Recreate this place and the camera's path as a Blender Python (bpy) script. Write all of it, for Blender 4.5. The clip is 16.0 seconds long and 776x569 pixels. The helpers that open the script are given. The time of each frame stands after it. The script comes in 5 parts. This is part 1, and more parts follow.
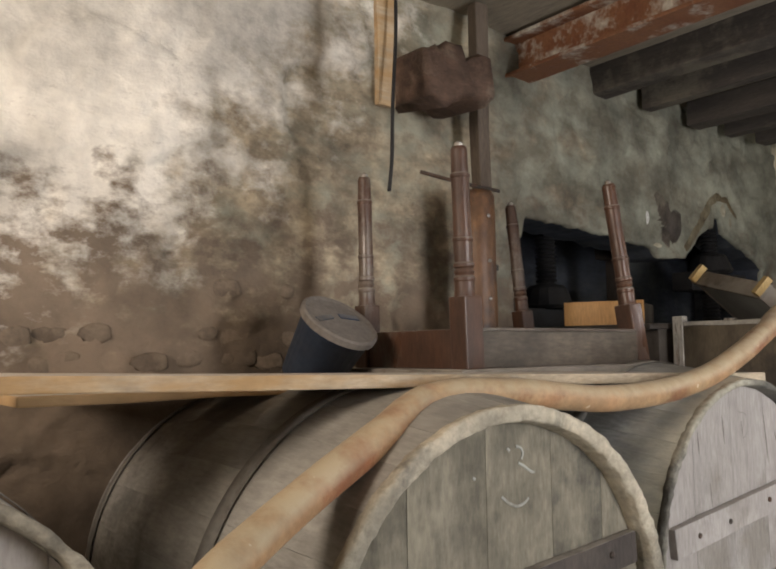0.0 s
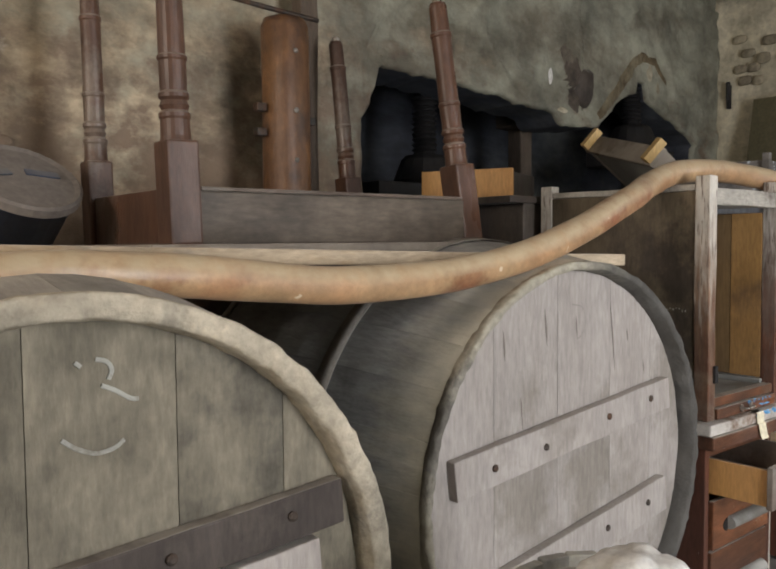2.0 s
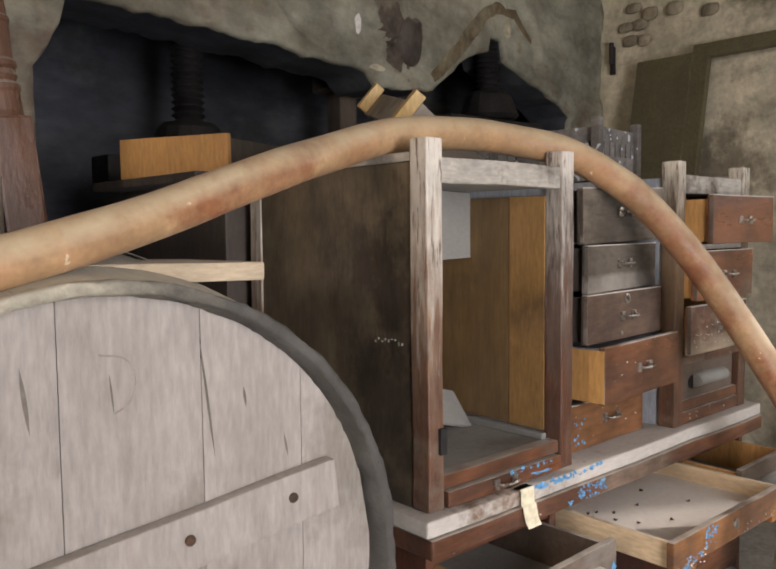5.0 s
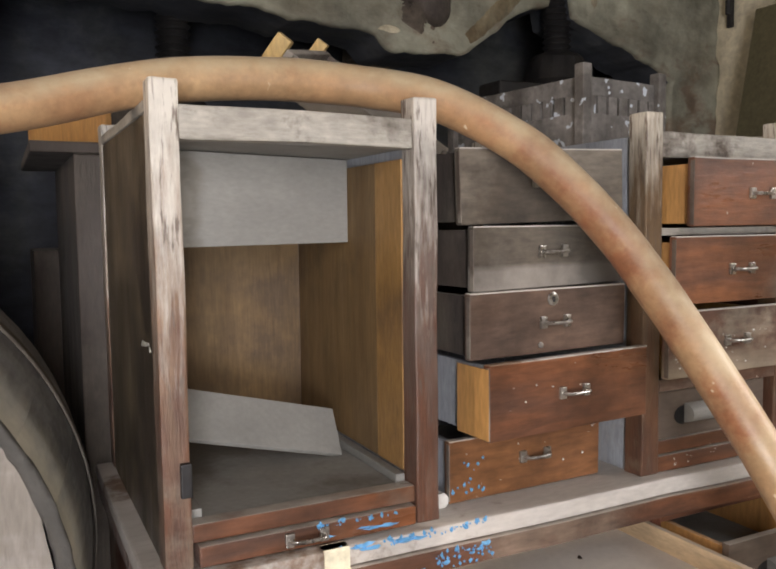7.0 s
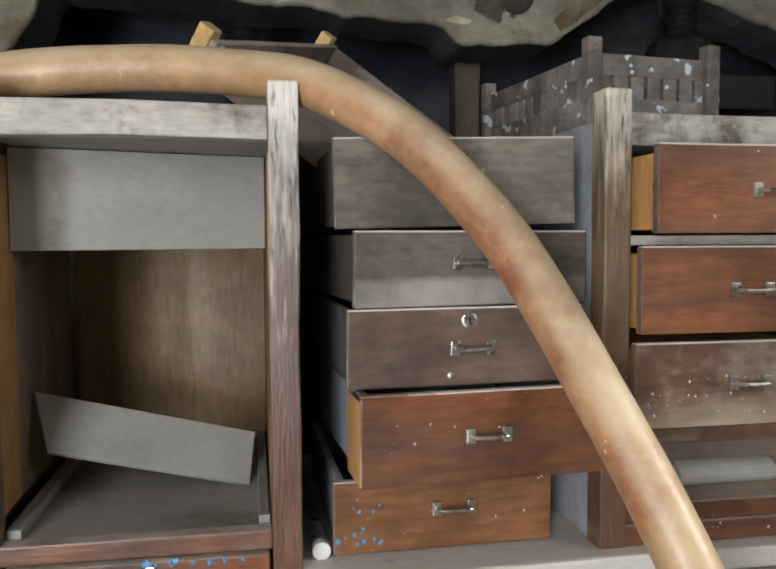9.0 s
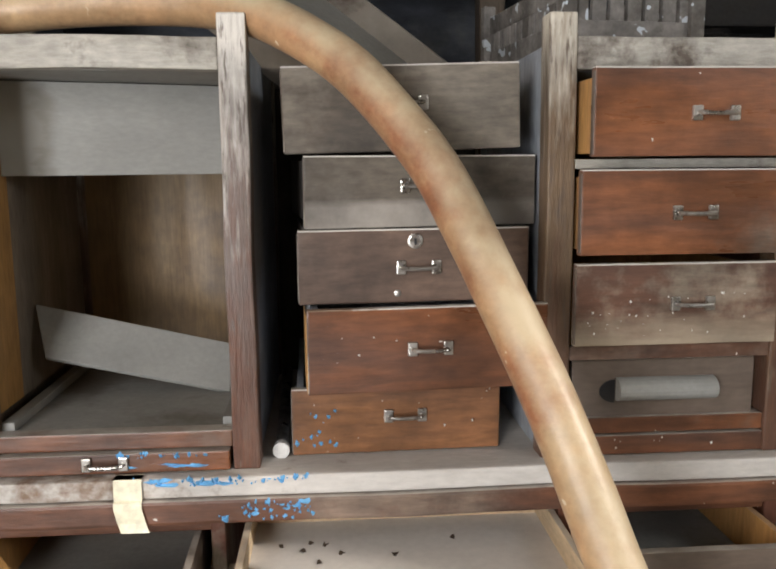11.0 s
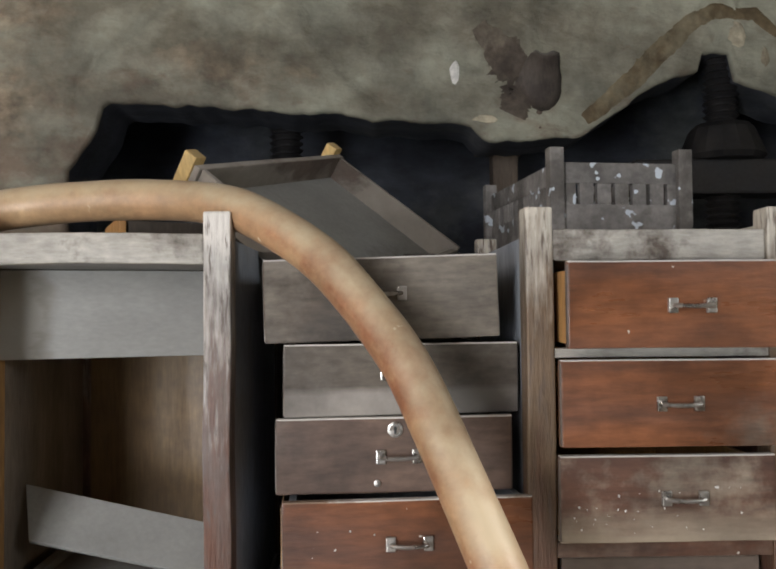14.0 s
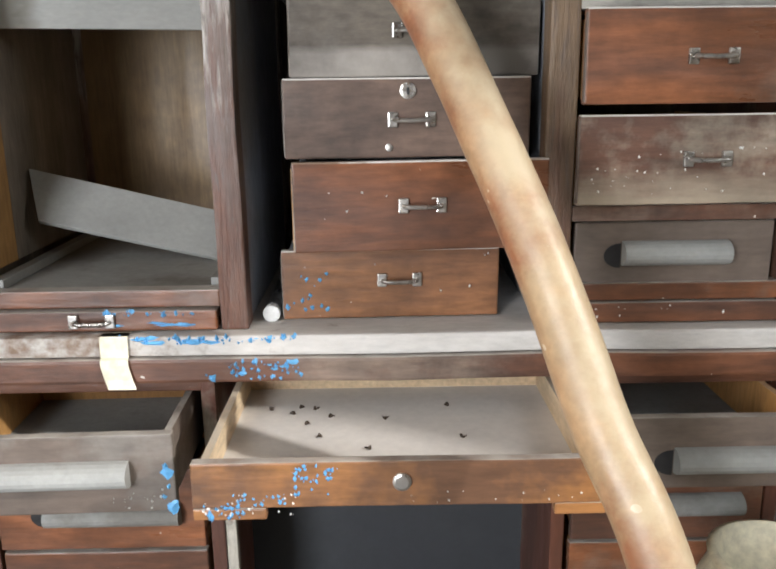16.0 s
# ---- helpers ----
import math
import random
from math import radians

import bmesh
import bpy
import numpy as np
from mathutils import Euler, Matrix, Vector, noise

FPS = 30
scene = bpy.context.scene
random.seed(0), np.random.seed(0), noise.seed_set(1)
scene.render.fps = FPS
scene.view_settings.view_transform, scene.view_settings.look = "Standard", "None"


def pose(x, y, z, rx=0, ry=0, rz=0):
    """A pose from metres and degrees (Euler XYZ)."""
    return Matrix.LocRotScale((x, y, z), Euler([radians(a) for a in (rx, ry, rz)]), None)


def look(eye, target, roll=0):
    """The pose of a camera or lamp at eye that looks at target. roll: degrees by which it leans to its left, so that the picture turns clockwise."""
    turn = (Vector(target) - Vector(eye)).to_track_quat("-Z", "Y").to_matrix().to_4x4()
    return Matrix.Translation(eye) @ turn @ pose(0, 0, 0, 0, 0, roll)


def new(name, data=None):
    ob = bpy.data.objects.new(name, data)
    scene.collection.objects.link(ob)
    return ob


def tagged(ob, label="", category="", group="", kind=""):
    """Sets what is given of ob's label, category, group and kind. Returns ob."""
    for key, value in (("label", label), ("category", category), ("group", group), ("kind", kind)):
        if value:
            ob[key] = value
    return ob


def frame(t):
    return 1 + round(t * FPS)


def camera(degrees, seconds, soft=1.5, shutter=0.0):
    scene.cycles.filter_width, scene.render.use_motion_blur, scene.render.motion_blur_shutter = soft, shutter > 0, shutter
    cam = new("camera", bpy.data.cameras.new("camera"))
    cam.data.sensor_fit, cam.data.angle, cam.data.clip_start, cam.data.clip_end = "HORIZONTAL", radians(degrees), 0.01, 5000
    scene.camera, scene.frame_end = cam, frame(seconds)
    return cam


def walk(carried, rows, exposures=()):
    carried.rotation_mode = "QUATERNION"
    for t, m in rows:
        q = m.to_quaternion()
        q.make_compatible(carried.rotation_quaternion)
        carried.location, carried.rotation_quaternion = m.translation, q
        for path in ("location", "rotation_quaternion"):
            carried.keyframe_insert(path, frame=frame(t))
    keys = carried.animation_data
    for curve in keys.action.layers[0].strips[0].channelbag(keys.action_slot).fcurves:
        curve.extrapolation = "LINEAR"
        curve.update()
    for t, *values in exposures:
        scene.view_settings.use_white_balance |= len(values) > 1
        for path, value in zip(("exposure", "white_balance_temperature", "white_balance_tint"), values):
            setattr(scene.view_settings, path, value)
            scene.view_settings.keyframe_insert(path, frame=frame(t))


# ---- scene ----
cam = camera(53.0, 16.0, soft=2.0)
ROWS = [
    (0.0, (0.007, -0.024, 1.413), (1.227, 1.552, 1.58), -0.8),
    (0.5, (0.208, 0.033, 1.381), (1.434, 1.613, 1.391), -0.7),
    (1.0, (0.447, 0.096, 1.381), (1.698, 1.656, 1.353), -0.6),
    (1.5, (0.685, 0.093, 1.375), (1.951, 1.639, 1.309), -0.5),
    (2.0, (0.945, 0.121, 1.352), (2.208, 1.668, 1.242), -0.5),
    (2.5, (1.203, 0.196, 1.358), (2.503, 1.712, 1.241), -0.2),
    (3.0, (1.426, 0.188, 1.347), (2.779, 1.655, 1.215), -0.2),
    (3.5, (1.56, 0.208, 1.355), (2.915, 1.671, 1.203), -0.3),
    (4.0, (1.694, 0.28, 1.374), (3.045, 1.747, 1.224), -0.5),
    (4.5, (1.807, 0.293, 1.367), (3.159, 1.76, 1.217), -0.3),
    (5.0, (2.122, 0.237, 1.37), (3.445, 1.73, 1.222), -0.6),
    (7.5, (3.171, 0.127, 1.313), (3.968, 1.955, 1.171), -0.3),
    (8.0, (3.38, 0.108, 1.306), (4.089, 1.975, 1.186), -0.1),
    (8.5, (3.567, 0.096, 1.318), (4.055, 2.031, 1.191), -0.5),
    (9.0, (3.618, 0.148, 1.31), (3.96, 2.114, 1.185), -0.2),
    (9.5, (3.692, 0.11, 1.292), (4.015, 2.079, 1.158), -0.3),
    (11.8, (3.876, 0.04, 1.334), (3.933, 2.006, 0.974), -0.6),
    (12.0, (3.896, 0.039, 1.356), (3.945, 2.009, 1.013), -0.6),
    (12.5, (3.911, 0.014, 1.41), (3.953, 2.005, 1.227), -0.7),
    (13.0, (3.923, 0.008, 1.411), (3.961, 2.007, 1.407), -0.6),
    (13.5, (3.927, 0.028, 1.402), (3.962, 2.027, 1.455), -0.5),
    (14.0, (3.928, 0.039, 1.381), (3.963, 2.038, 1.438), -0.5),
    (14.5, (3.931, 0.039, 1.325), (3.964, 2.038, 1.385), -0.4),
    (15.0, (3.916, 0.06, 1.233), (3.946, 2.058, 1.146), -0.4),
    (15.5, (3.909, 0.069, 1.203), (3.932, 2.04, 0.867), -0.6),
    (16.0, (3.911, 0.077, 1.182), (3.933, 2.015, 0.687), -0.7),
]
walk(cam, [(t, look(eye, target, roll)) for t, eye, target, roll in ROWS],
     exposures=[(0.0, -0.54, 6550, 13), (1.0, -0.4, 6550, 14), (2.0, -0.54, 6500, 13), (3.0, -0.4, 6550, 14), (4.0, -0.4, 6600, 15), (5.0, -0.4, 6800, 18), (7.5, -0.27, 6750, 16), (9.0, -0.25, 6450, 12), (12.0, -0.2, 6650, 13), (13.5, -0.36, 6400, 13), (14.5, -0.27, 6350, 13), (15.0, -0.15, 6250, 12), (16.0, 0.06, 6200, 11)])

# ---- world and lights ----
world = bpy.data.worlds.new("world")
scene.world = world
world.use_nodes = True
wn = world.node_tree
sky = wn.nodes.new("ShaderNodeTexSky")
sky.sky_type, sky.sun_disc, sky.sun_elevation, sky.sun_rotation = "NISHITA", False, radians(29.6), radians(116.6)
wn.links.new(sky.outputs[0], wn.nodes["Background"].inputs[0])
wn.nodes["Background"].inputs[1].default_value = 0.1


def opening_light(name, m, w, h, power, colour):
    data = bpy.data.lights.new(name, "AREA")
    data.shape, data.size, data.size_y, data.energy, data.color = "RECTANGLE", w, h, power, colour
    ob = new(name, data)
    ob.matrix_world = m
    return ob


opening_light("doorway_daylight", look((2.35, -1.98, 2.0), (3.0, 1.5, 0.9)), 0.95, 0.9, 66, (1.0, 0.98, 0.96))
# fill lamp added low in the unseen doorway to brighten the lower desk
opening_light("doorway_lower_fill", look((2.35, -2.0, 0.95), (3.2, 1.5, 0.95)), 0.95, 1.0, 94, (0.95, 0.98, 1.0))
opening_light("window_daylight", look((-1.40, 0.9, 2.2), (1.0, 2.6, 2.0)), 0.7, 0.7, 72, (1.0, 0.88, 0.74))

opening_light("side_window_daylight", look((6.19, -0.32, 2.15), (3.95, 1.2, 0.8)), 0.75, 0.75, 17, (0.92, 0.97, 1.0))
low_sun = bpy.data.lights.new("low_sun", "SUN")
low_sun.energy, low_sun.angle, low_sun.color = 3.0, radians(2.0), (1.0, 0.95, 0.88)
new("low_sun", low_sun).matrix_world = look((0, 0, 0), (-2.0, 1.0, -1.27))

# ---- materials ----
def surface(name, a, b, c=None, scale=6.0, stretch=(1, 1, 1), rough=0.7, metal=0.0, bump=0.2, fine=60.0, spots=None, wear=0.5, spot_scale=70.0, spot_cut=0.76, object_var=0.12, dust_from=0.35, dust_tint=(0.46, 0.43, 0.38), bands=(), grainy=0.22, dust=0.0, mottle=0.0, blend=0.4, band_noise=3.0):
    """Procedural surface: a large variation a to b, stains of c, fine grain, optional paint spots, bump."""
    m = bpy.data.materials.new(name)
    m.use_nodes = True
    nt = m.node_tree
    n, l = nt.nodes, nt.links
    p = n["Principled BSDF"]
    tc = n.new("ShaderNodeTexCoord")
    info = n.new("ShaderNodeObjectInfo")
    mp = n.new("ShaderNodeMapping")
    mp.inputs["Scale"].default_value = stretch
    add = n.new("ShaderNodeVectorMath")
    add.operation = "MULTIPLY_ADD"
    l.new(info.outputs["Random"], add.inputs[0])
    add.inputs[1].default_value = (7.3, 3.1, 5.7)
    l.new(tc.outputs["Object"], add.inputs[2])
    l.new(add.outputs[0], mp.inputs["Vector"])

    def tex(sc, detail, vec, rough_=0.6):
        t = n.new("ShaderNodeTexNoise")
        t.inputs["Scale"].default_value, t.inputs["Detail"].default_value, t.inputs["Roughness"].default_value = sc, detail, rough_
        l.new(vec, t.inputs["Vector"])
        return t.outputs[0]

    def ramp(fac, lo, hi):
        r = n.new("ShaderNodeMapRange")
        r.inputs[1].default_value, r.inputs[2].default_value = lo, hi
        l.new(fac, r.inputs[0])
        return r.outputs[0]

    def mix(fac, x, y, kind="MIX"):
        k = n.new("ShaderNodeMix")
        k.data_type, k.blend_type = "RGBA", kind
        for sock, v in ((k.inputs[0], fac), (k.inputs[6], x), (k.inputs[7], y)):
            if isinstance(v, (tuple, float, int)):
                sock.default_value = v if not isinstance(v, tuple) else (*v, 1)[:4]
            else:
                l.new(v, sock)
        return k.outputs[2]

    big = ramp(tex(scale, 6, mp.outputs[0]), 0.36, 0.64)
    grain = tex(fine, 7, mp.outputs[0])
    col = mix(big, a, b)
    if c:
        stain = ramp(tex(scale * 0.45, 7, add.outputs[0], 0.68), 0.56 - 0.1 * wear, 0.62)
        col = mix(stain, col, c)
    g = n.new("ShaderNodeMapRange")
    g.inputs[1].default_value, g.inputs[2].default_value, g.inputs[3].default_value, g.inputs[4].default_value = 0.3, 0.7, 1 - grainy, 1 + grainy * 0.8
    l.new(grain, g.inputs[0])
    col = mix(1.0, col, g.outputs[0], "MULTIPLY")
    ov = n.new("ShaderNodeMapRange")
    ov.inputs[3].default_value, ov.inputs[4].default_value = 1 - object_var, 1 + object_var
    l.new(info.outputs["Random"], ov.inputs[0])
    col = mix(1.0, col, ov.outputs[0], "MULTIPLY")
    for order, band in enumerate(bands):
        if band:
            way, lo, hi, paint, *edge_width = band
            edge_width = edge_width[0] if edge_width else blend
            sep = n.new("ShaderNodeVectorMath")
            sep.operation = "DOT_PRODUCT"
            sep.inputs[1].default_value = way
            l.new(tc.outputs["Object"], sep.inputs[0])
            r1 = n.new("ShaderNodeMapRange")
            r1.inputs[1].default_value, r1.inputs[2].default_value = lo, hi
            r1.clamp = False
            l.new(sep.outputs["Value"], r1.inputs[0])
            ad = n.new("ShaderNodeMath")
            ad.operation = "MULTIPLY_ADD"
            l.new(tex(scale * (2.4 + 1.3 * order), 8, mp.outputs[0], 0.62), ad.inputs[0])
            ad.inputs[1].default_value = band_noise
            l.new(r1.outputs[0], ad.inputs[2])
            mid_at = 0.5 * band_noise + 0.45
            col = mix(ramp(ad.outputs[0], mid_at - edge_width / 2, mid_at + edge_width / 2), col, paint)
    if mottle:
        mo = n.new("ShaderNodeMapRange")
        mo.inputs[1].default_value, mo.inputs[2].default_value, mo.inputs[3].default_value, mo.inputs[4].default_value = 0.35, 0.65, 1 - mottle, 1 + 0.5 * mottle
        l.new(tex(scale * 1.9, 8, add.outputs[0], 0.62), mo.inputs[0])
        col = mix(1.0, col, mo.outputs[0], "MULTIPLY")
    if spots:
        sp = ramp(tex(spot_scale, 2, add.outputs[0], 0.4), spot_cut, spot_cut + 0.02)
        col = mix(sp, col, spots)
    if dust:
        geo = n.new("ShaderNodeNewGeometry")
        up = n.new("ShaderNodeSeparateXYZ")
        l.new(geo.outputs["Normal"], up.inputs[0])
        k = n.new("ShaderNodeMath")
        k.operation = "MULTIPLY"
        l.new(ramp(up.outputs[2], dust_from, dust_from + 0.5), k.inputs[0])
        d2 = n.new("ShaderNodeMapRange")
        d2.inputs[1].default_value, d2.inputs[2].default_value, d2.inputs[3].default_value, d2.inputs[4].default_value = 0.3, 0.6, 0.3 * dust, dust
        l.new(tex(14, 5, add.outputs[0]), d2.inputs[0])
        l.new(d2.outputs[0], k.inputs[1])
        col = mix(k.outputs[0], col, dust_tint)
    if dust:
        p.inputs["Sheen Weight"].default_value, p.inputs["Sheen Roughness"].default_value = 0.05 * dust, 0.5
    l.new(col, p.inputs["Base Color"])
    r = n.new("ShaderNodeMapRange")
    r.inputs[3].default_value, r.inputs[4].default_value = max(0.05, rough - 0.15), min(1, rough + 0.15)
    l.new(big, r.inputs[0])
    l.new(r.outputs[0], p.inputs["Roughness"])
    p.inputs["Metallic"].default_value = metal
    bp = n.new("ShaderNodeBump")
    bp.inputs["Strength"].default_value, bp.inputs["Distance"].default_value = bump, 0.01
    l.new(grain, bp.inputs["Height"])
    l.new(bp.outputs[0], p.inputs["Normal"])
    return m


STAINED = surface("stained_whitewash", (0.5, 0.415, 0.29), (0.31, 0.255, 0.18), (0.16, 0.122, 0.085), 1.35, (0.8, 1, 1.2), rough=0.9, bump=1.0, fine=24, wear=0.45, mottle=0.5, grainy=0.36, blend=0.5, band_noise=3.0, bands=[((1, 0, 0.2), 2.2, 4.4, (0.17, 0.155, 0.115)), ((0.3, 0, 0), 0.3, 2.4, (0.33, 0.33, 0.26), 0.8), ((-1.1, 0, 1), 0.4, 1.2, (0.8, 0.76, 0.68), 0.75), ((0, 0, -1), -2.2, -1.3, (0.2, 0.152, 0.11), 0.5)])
STONEY = surface("ochre_field_stone", (0.4, 0.35, 0.25), (0.31, 0.27, 0.19), (0.2, 0.17, 0.12), 6, rough=0.9, bump=0.6, fine=40)
STONEB = surface("brown_field_stone", (0.22, 0.17, 0.125), (0.19, 0.146, 0.106), (0.13, 0.1, 0.075), 6, rough=0.9, bump=0.6, fine=40)
# unseen floor, its grey raised for more bounced light
FLOOR = surface("dusty_cement_floor", (0.32, 0.3, 0.27), (0.24, 0.225, 0.2), (0.17, 0.155, 0.14), 2, rough=0.95, bump=0.5, fine=40)
CEIL = surface("ceiling_boards", (0.3, 0.26, 0.2), (0.2, 0.17, 0.13), None, 3, (1, 0.2, 1), rough=0.9)
OAK = surface("weathered_grey_oak", (0.4, 0.37, 0.345), (0.335, 0.305, 0.28), (0.26, 0.235, 0.205), 2.6, (2.5, 2.5, 0.5), rough=0.85, bump=0.35, fine=40, wear=0.15, dust=0.3, grainy=0.18, object_var=0.06, mottle=0.12)
OAKG = surface("greenish_barrel_oak", (0.27, 0.24, 0.175), (0.16, 0.146, 0.112), (0.085, 0.08, 0.066), 3.8, (2.0, 2.0, 0.6), rough=0.85, bump=0.35, fine=40, wear=0.5, mottle=0.4, object_var=0.08)
# cream tint at the front end also carries the light falling there
STAVE = surface("stave_oak_lit_end", (0.35, 0.365, 0.36), (0.265, 0.277, 0.28), (0.2, 0.205, 0.205), 4, (2, 0.4, 2), rough=0.85, bump=0.3, fine=45, object_var=0.05, dust=0.3, mottle=0.25, blend=0.9, band_noise=1.6, bands=[((0, -1, 0), -0.2, -0.02, (0.54, 0.52, 0.42))])
STAVEL = surface("pale_stave_oak", (0.36, 0.34, 0.3), (0.28, 0.265, 0.235), (0.2, 0.19, 0.17), 4, (2, 0.4, 2), rough=0.85, bump=0.3, fine=45, object_var=0.05, dust=0.3, mottle=0.25)
CHIME = surface("worn_stave_end", (0.5, 0.44, 0.335), (0.33, 0.3, 0.235), (0.17, 0.155, 0.125), 5, rough=0.9, bump=0.6, fine=50, wear=0.3, mottle=0.3)
# stave ends that turn darker towards the right of the rim
CHIMED = surface("pale_to_dark_stave_end", (0.46, 0.43, 0.34), (0.36, 0.34, 0.275), (0.14, 0.13, 0.11), 5, rough=0.9, bump=0.6, fine=50, wear=0.3, mottle=0.3, blend=0.9, band_noise=1.6, bands=[((1, 0, 0), -0.08, 0.24, (0.1, 0.096, 0.088))])
CRACKM = surface("weathered_crack", (0.17, 0.15, 0.13), (0.12, 0.105, 0.09), None, 8, rough=0.9)
PENCIL = surface("faint_pencil", (0.28, 0.255, 0.235), (0.24, 0.22, 0.2), None, 20, rough=0.9)
IRON = surface("dark_rusted_iron", (0.05, 0.045, 0.04), (0.09, 0.065, 0.05), (0.14, 0.07, 0.04), 12, rough=0.65, metal=0.5, bump=0.4)
HOOP = surface("dusty_iron_hoop", (0.17, 0.16, 0.14), (0.22, 0.205, 0.18), (0.12, 0.1, 0.08), 8, rough=0.85, metal=0.1, bump=0.3, dust=0.3)
# stone of the recess, coloured dark for the shade inside it
RECESS_SHADE = surface("shaded_recess_stone", (0.06, 0.068, 0.084), (0.036, 0.04, 0.052), (0.085, 0.092, 0.092), 2.2, (0.6, 1, 1.6), rough=0.9, bump=0.8, fine=14, mottle=0.35)
MIDM = surface("orange_brown_pine", (0.36, 0.165, 0.055), (0.22, 0.095, 0.036), (0.13, 0.065, 0.035), 2.5, (0.45, 2, 2.6), rough=0.38, bump=0.12, fine=34, wear=0.15, dust=0.85, grainy=0.25)
BLACK = surface("black_iron", (0.02, 0.02, 0.022), (0.035, 0.033, 0.032), None, 10, rough=0.6, metal=0.4)
PLANK = surface("raw_pine_plank", (0.5, 0.41, 0.29), (0.42, 0.34, 0.24), (0.34, 0.3, 0.25), 4, (0.4, 2, 2), rough=0.75, bump=0.25, wear=0.3, dust=0.8, mottle=0.2, blend=0.8, bands=[((-1, 0, 0), -0.9, 0.9, (0.44, 0.28, 0.13))])
DUSTY = surface("dusty_walnut", (0.15, 0.113, 0.088), (0.105, 0.077, 0.06), (0.2, 0.175, 0.15), 3.0, (0.5, 2, 2), rough=0.65, bump=0.1, fine=40, wear=0.2, grainy=0.18, dust=0.7, mottle=0.3, blend=0.5, bands=[((0, 0, -1), -0.07, 0.0, (0.26, 0.23, 0.195))])
TURNED = surface("turned_walnut", (0.115, 0.058, 0.036), (0.07, 0.037, 0.025), (0.16, 0.125, 0.1), 5, (2, 2, 0.6), rough=0.4, bump=0.1, wear=0.15, dust=0.6, mottle=0.2)
MAHOG = surface("red_stained_pine", (0.21, 0.08, 0.035), (0.092, 0.043, 0.027), (0.19, 0.135, 0.1), 3.0, (0.45, 2, 2.6), rough=0.42, bump=0.15, fine=34, spots=(0.6, 0.56, 0.5), spot_cut=0.78, wear=0.25, grainy=0.3, dust=0.85, mottle=0.45)
FOXY = surface("foxed_orange_pine", (0.275, 0.122, 0.05), (0.165, 0.07, 0.034), (0.3, 0.2, 0.115), 3.2, (0.45, 2, 2.6), rough=0.5, bump=0.15, fine=34, wear=0.25, grainy=0.3, dust=0.8, mottle=0.4)
DUSTYS = surface("dull_dusty_walnut", (0.11, 0.087, 0.064), (0.075, 0.059, 0.044), (0.145, 0.125, 0.1), 3.0, (0.5, 2, 2), rough=0.65, bump=0.1, fine=40, wear=0.2, grainy=0.32, dust=0.7, mottle=0.5)
DUSTYR = surface("faded_red_brown_wood", (0.14, 0.088, 0.062), (0.1, 0.064, 0.047), (0.16, 0.12, 0.092), 3.0, (0.5, 2, 2), rough=0.6, bump=0.1, fine=40, wear=0.2, grainy=0.3, dust=0.75, mottle=0.45)
SLATE = surface("blue_grey_dusty_wood", (0.36, 0.385, 0.42), (0.29, 0.31, 0.34), (0.3, 0.3, 0.3), 4, (2, 2, 0.5), rough=0.7, bump=0.15, wear=0.2)
MAHOGD = surface("scuffed_red_pine", (0.15, 0.07, 0.042), (0.085, 0.043, 0.029), (0.27, 0.215, 0.16), 3.5, (0.4, 2, 2.2), rough=0.6, bump=0.2, fine=34, wear=0.1, grainy=0.3, dust=0.8, mottle=0.3, blend=0.6, band_noise=1.4, bands=[((0, 0, -1), -0.32, -0.235, (0.33, 0.265, 0.19))])
PALE = surface("pale_dusty_board", (0.8, 0.76, 0.71), (0.7, 0.66, 0.61), None, 3, rough=0.85, bump=0.05, grainy=0.06)
DAMPB = surface("brown_damp_plaster", (0.19, 0.145, 0.08), (0.14, 0.105, 0.06), (0.25, 0.215, 0.14), 5, rough=0.9, bump=0.6, fine=30, mottle=0.35)
DAMPD = surface("sooty_damp_plaster", (0.13, 0.105, 0.08), (0.085, 0.068, 0.055), (0.18, 0.155, 0.115), 6, rough=0.9, bump=0.6, fine=30, mottle=0.4)
# pale colour of the unseen walls, chosen to bounce fill onto the desk
PLASTERW = surface("bounce_whitewash", (0.62, 0.59, 0.53), (0.52, 0.49, 0.43), None, 2, rough=0.9, bump=0.3)
PLASTERR = surface("yellowed_plaster", (0.66, 0.6, 0.45), (0.5, 0.455, 0.335), (0.26, 0.225, 0.16), 2.8, rough=0.9, bump=0.8, fine=26, wear=0.25, mottle=0.3)
MAHOGV = surface("red_stained_upright", (0.13, 0.05, 0.03), (0.08, 0.035, 0.025), (0.3, 0.27, 0.22), 4, (2, 2, 0.5), rough=0.45, bump=0.15, spots=(0.5, 0.45, 0.4), wear=0.3)
LEGM = surface("flaking_cream_over_red", (0.15, 0.062, 0.034), (0.075, 0.037, 0.026), (0.21, 0.16, 0.12), 5, (4, 4, 0.5), rough=0.45, bump=0.3, wear=0.2, dust=0.5, mottle=0.3, blend=0.8, band_noise=2.2, bands=[((0, 0, 1), 0.05, 0.7, (0.25, 0.16, 0.1)), ((0, 0, 1), 0.36, 0.76, (0.56, 0.53, 0.47)), ((0, 0, 1), -0.6, 4.5, (0.14, 0.105, 0.08), 0.2)])
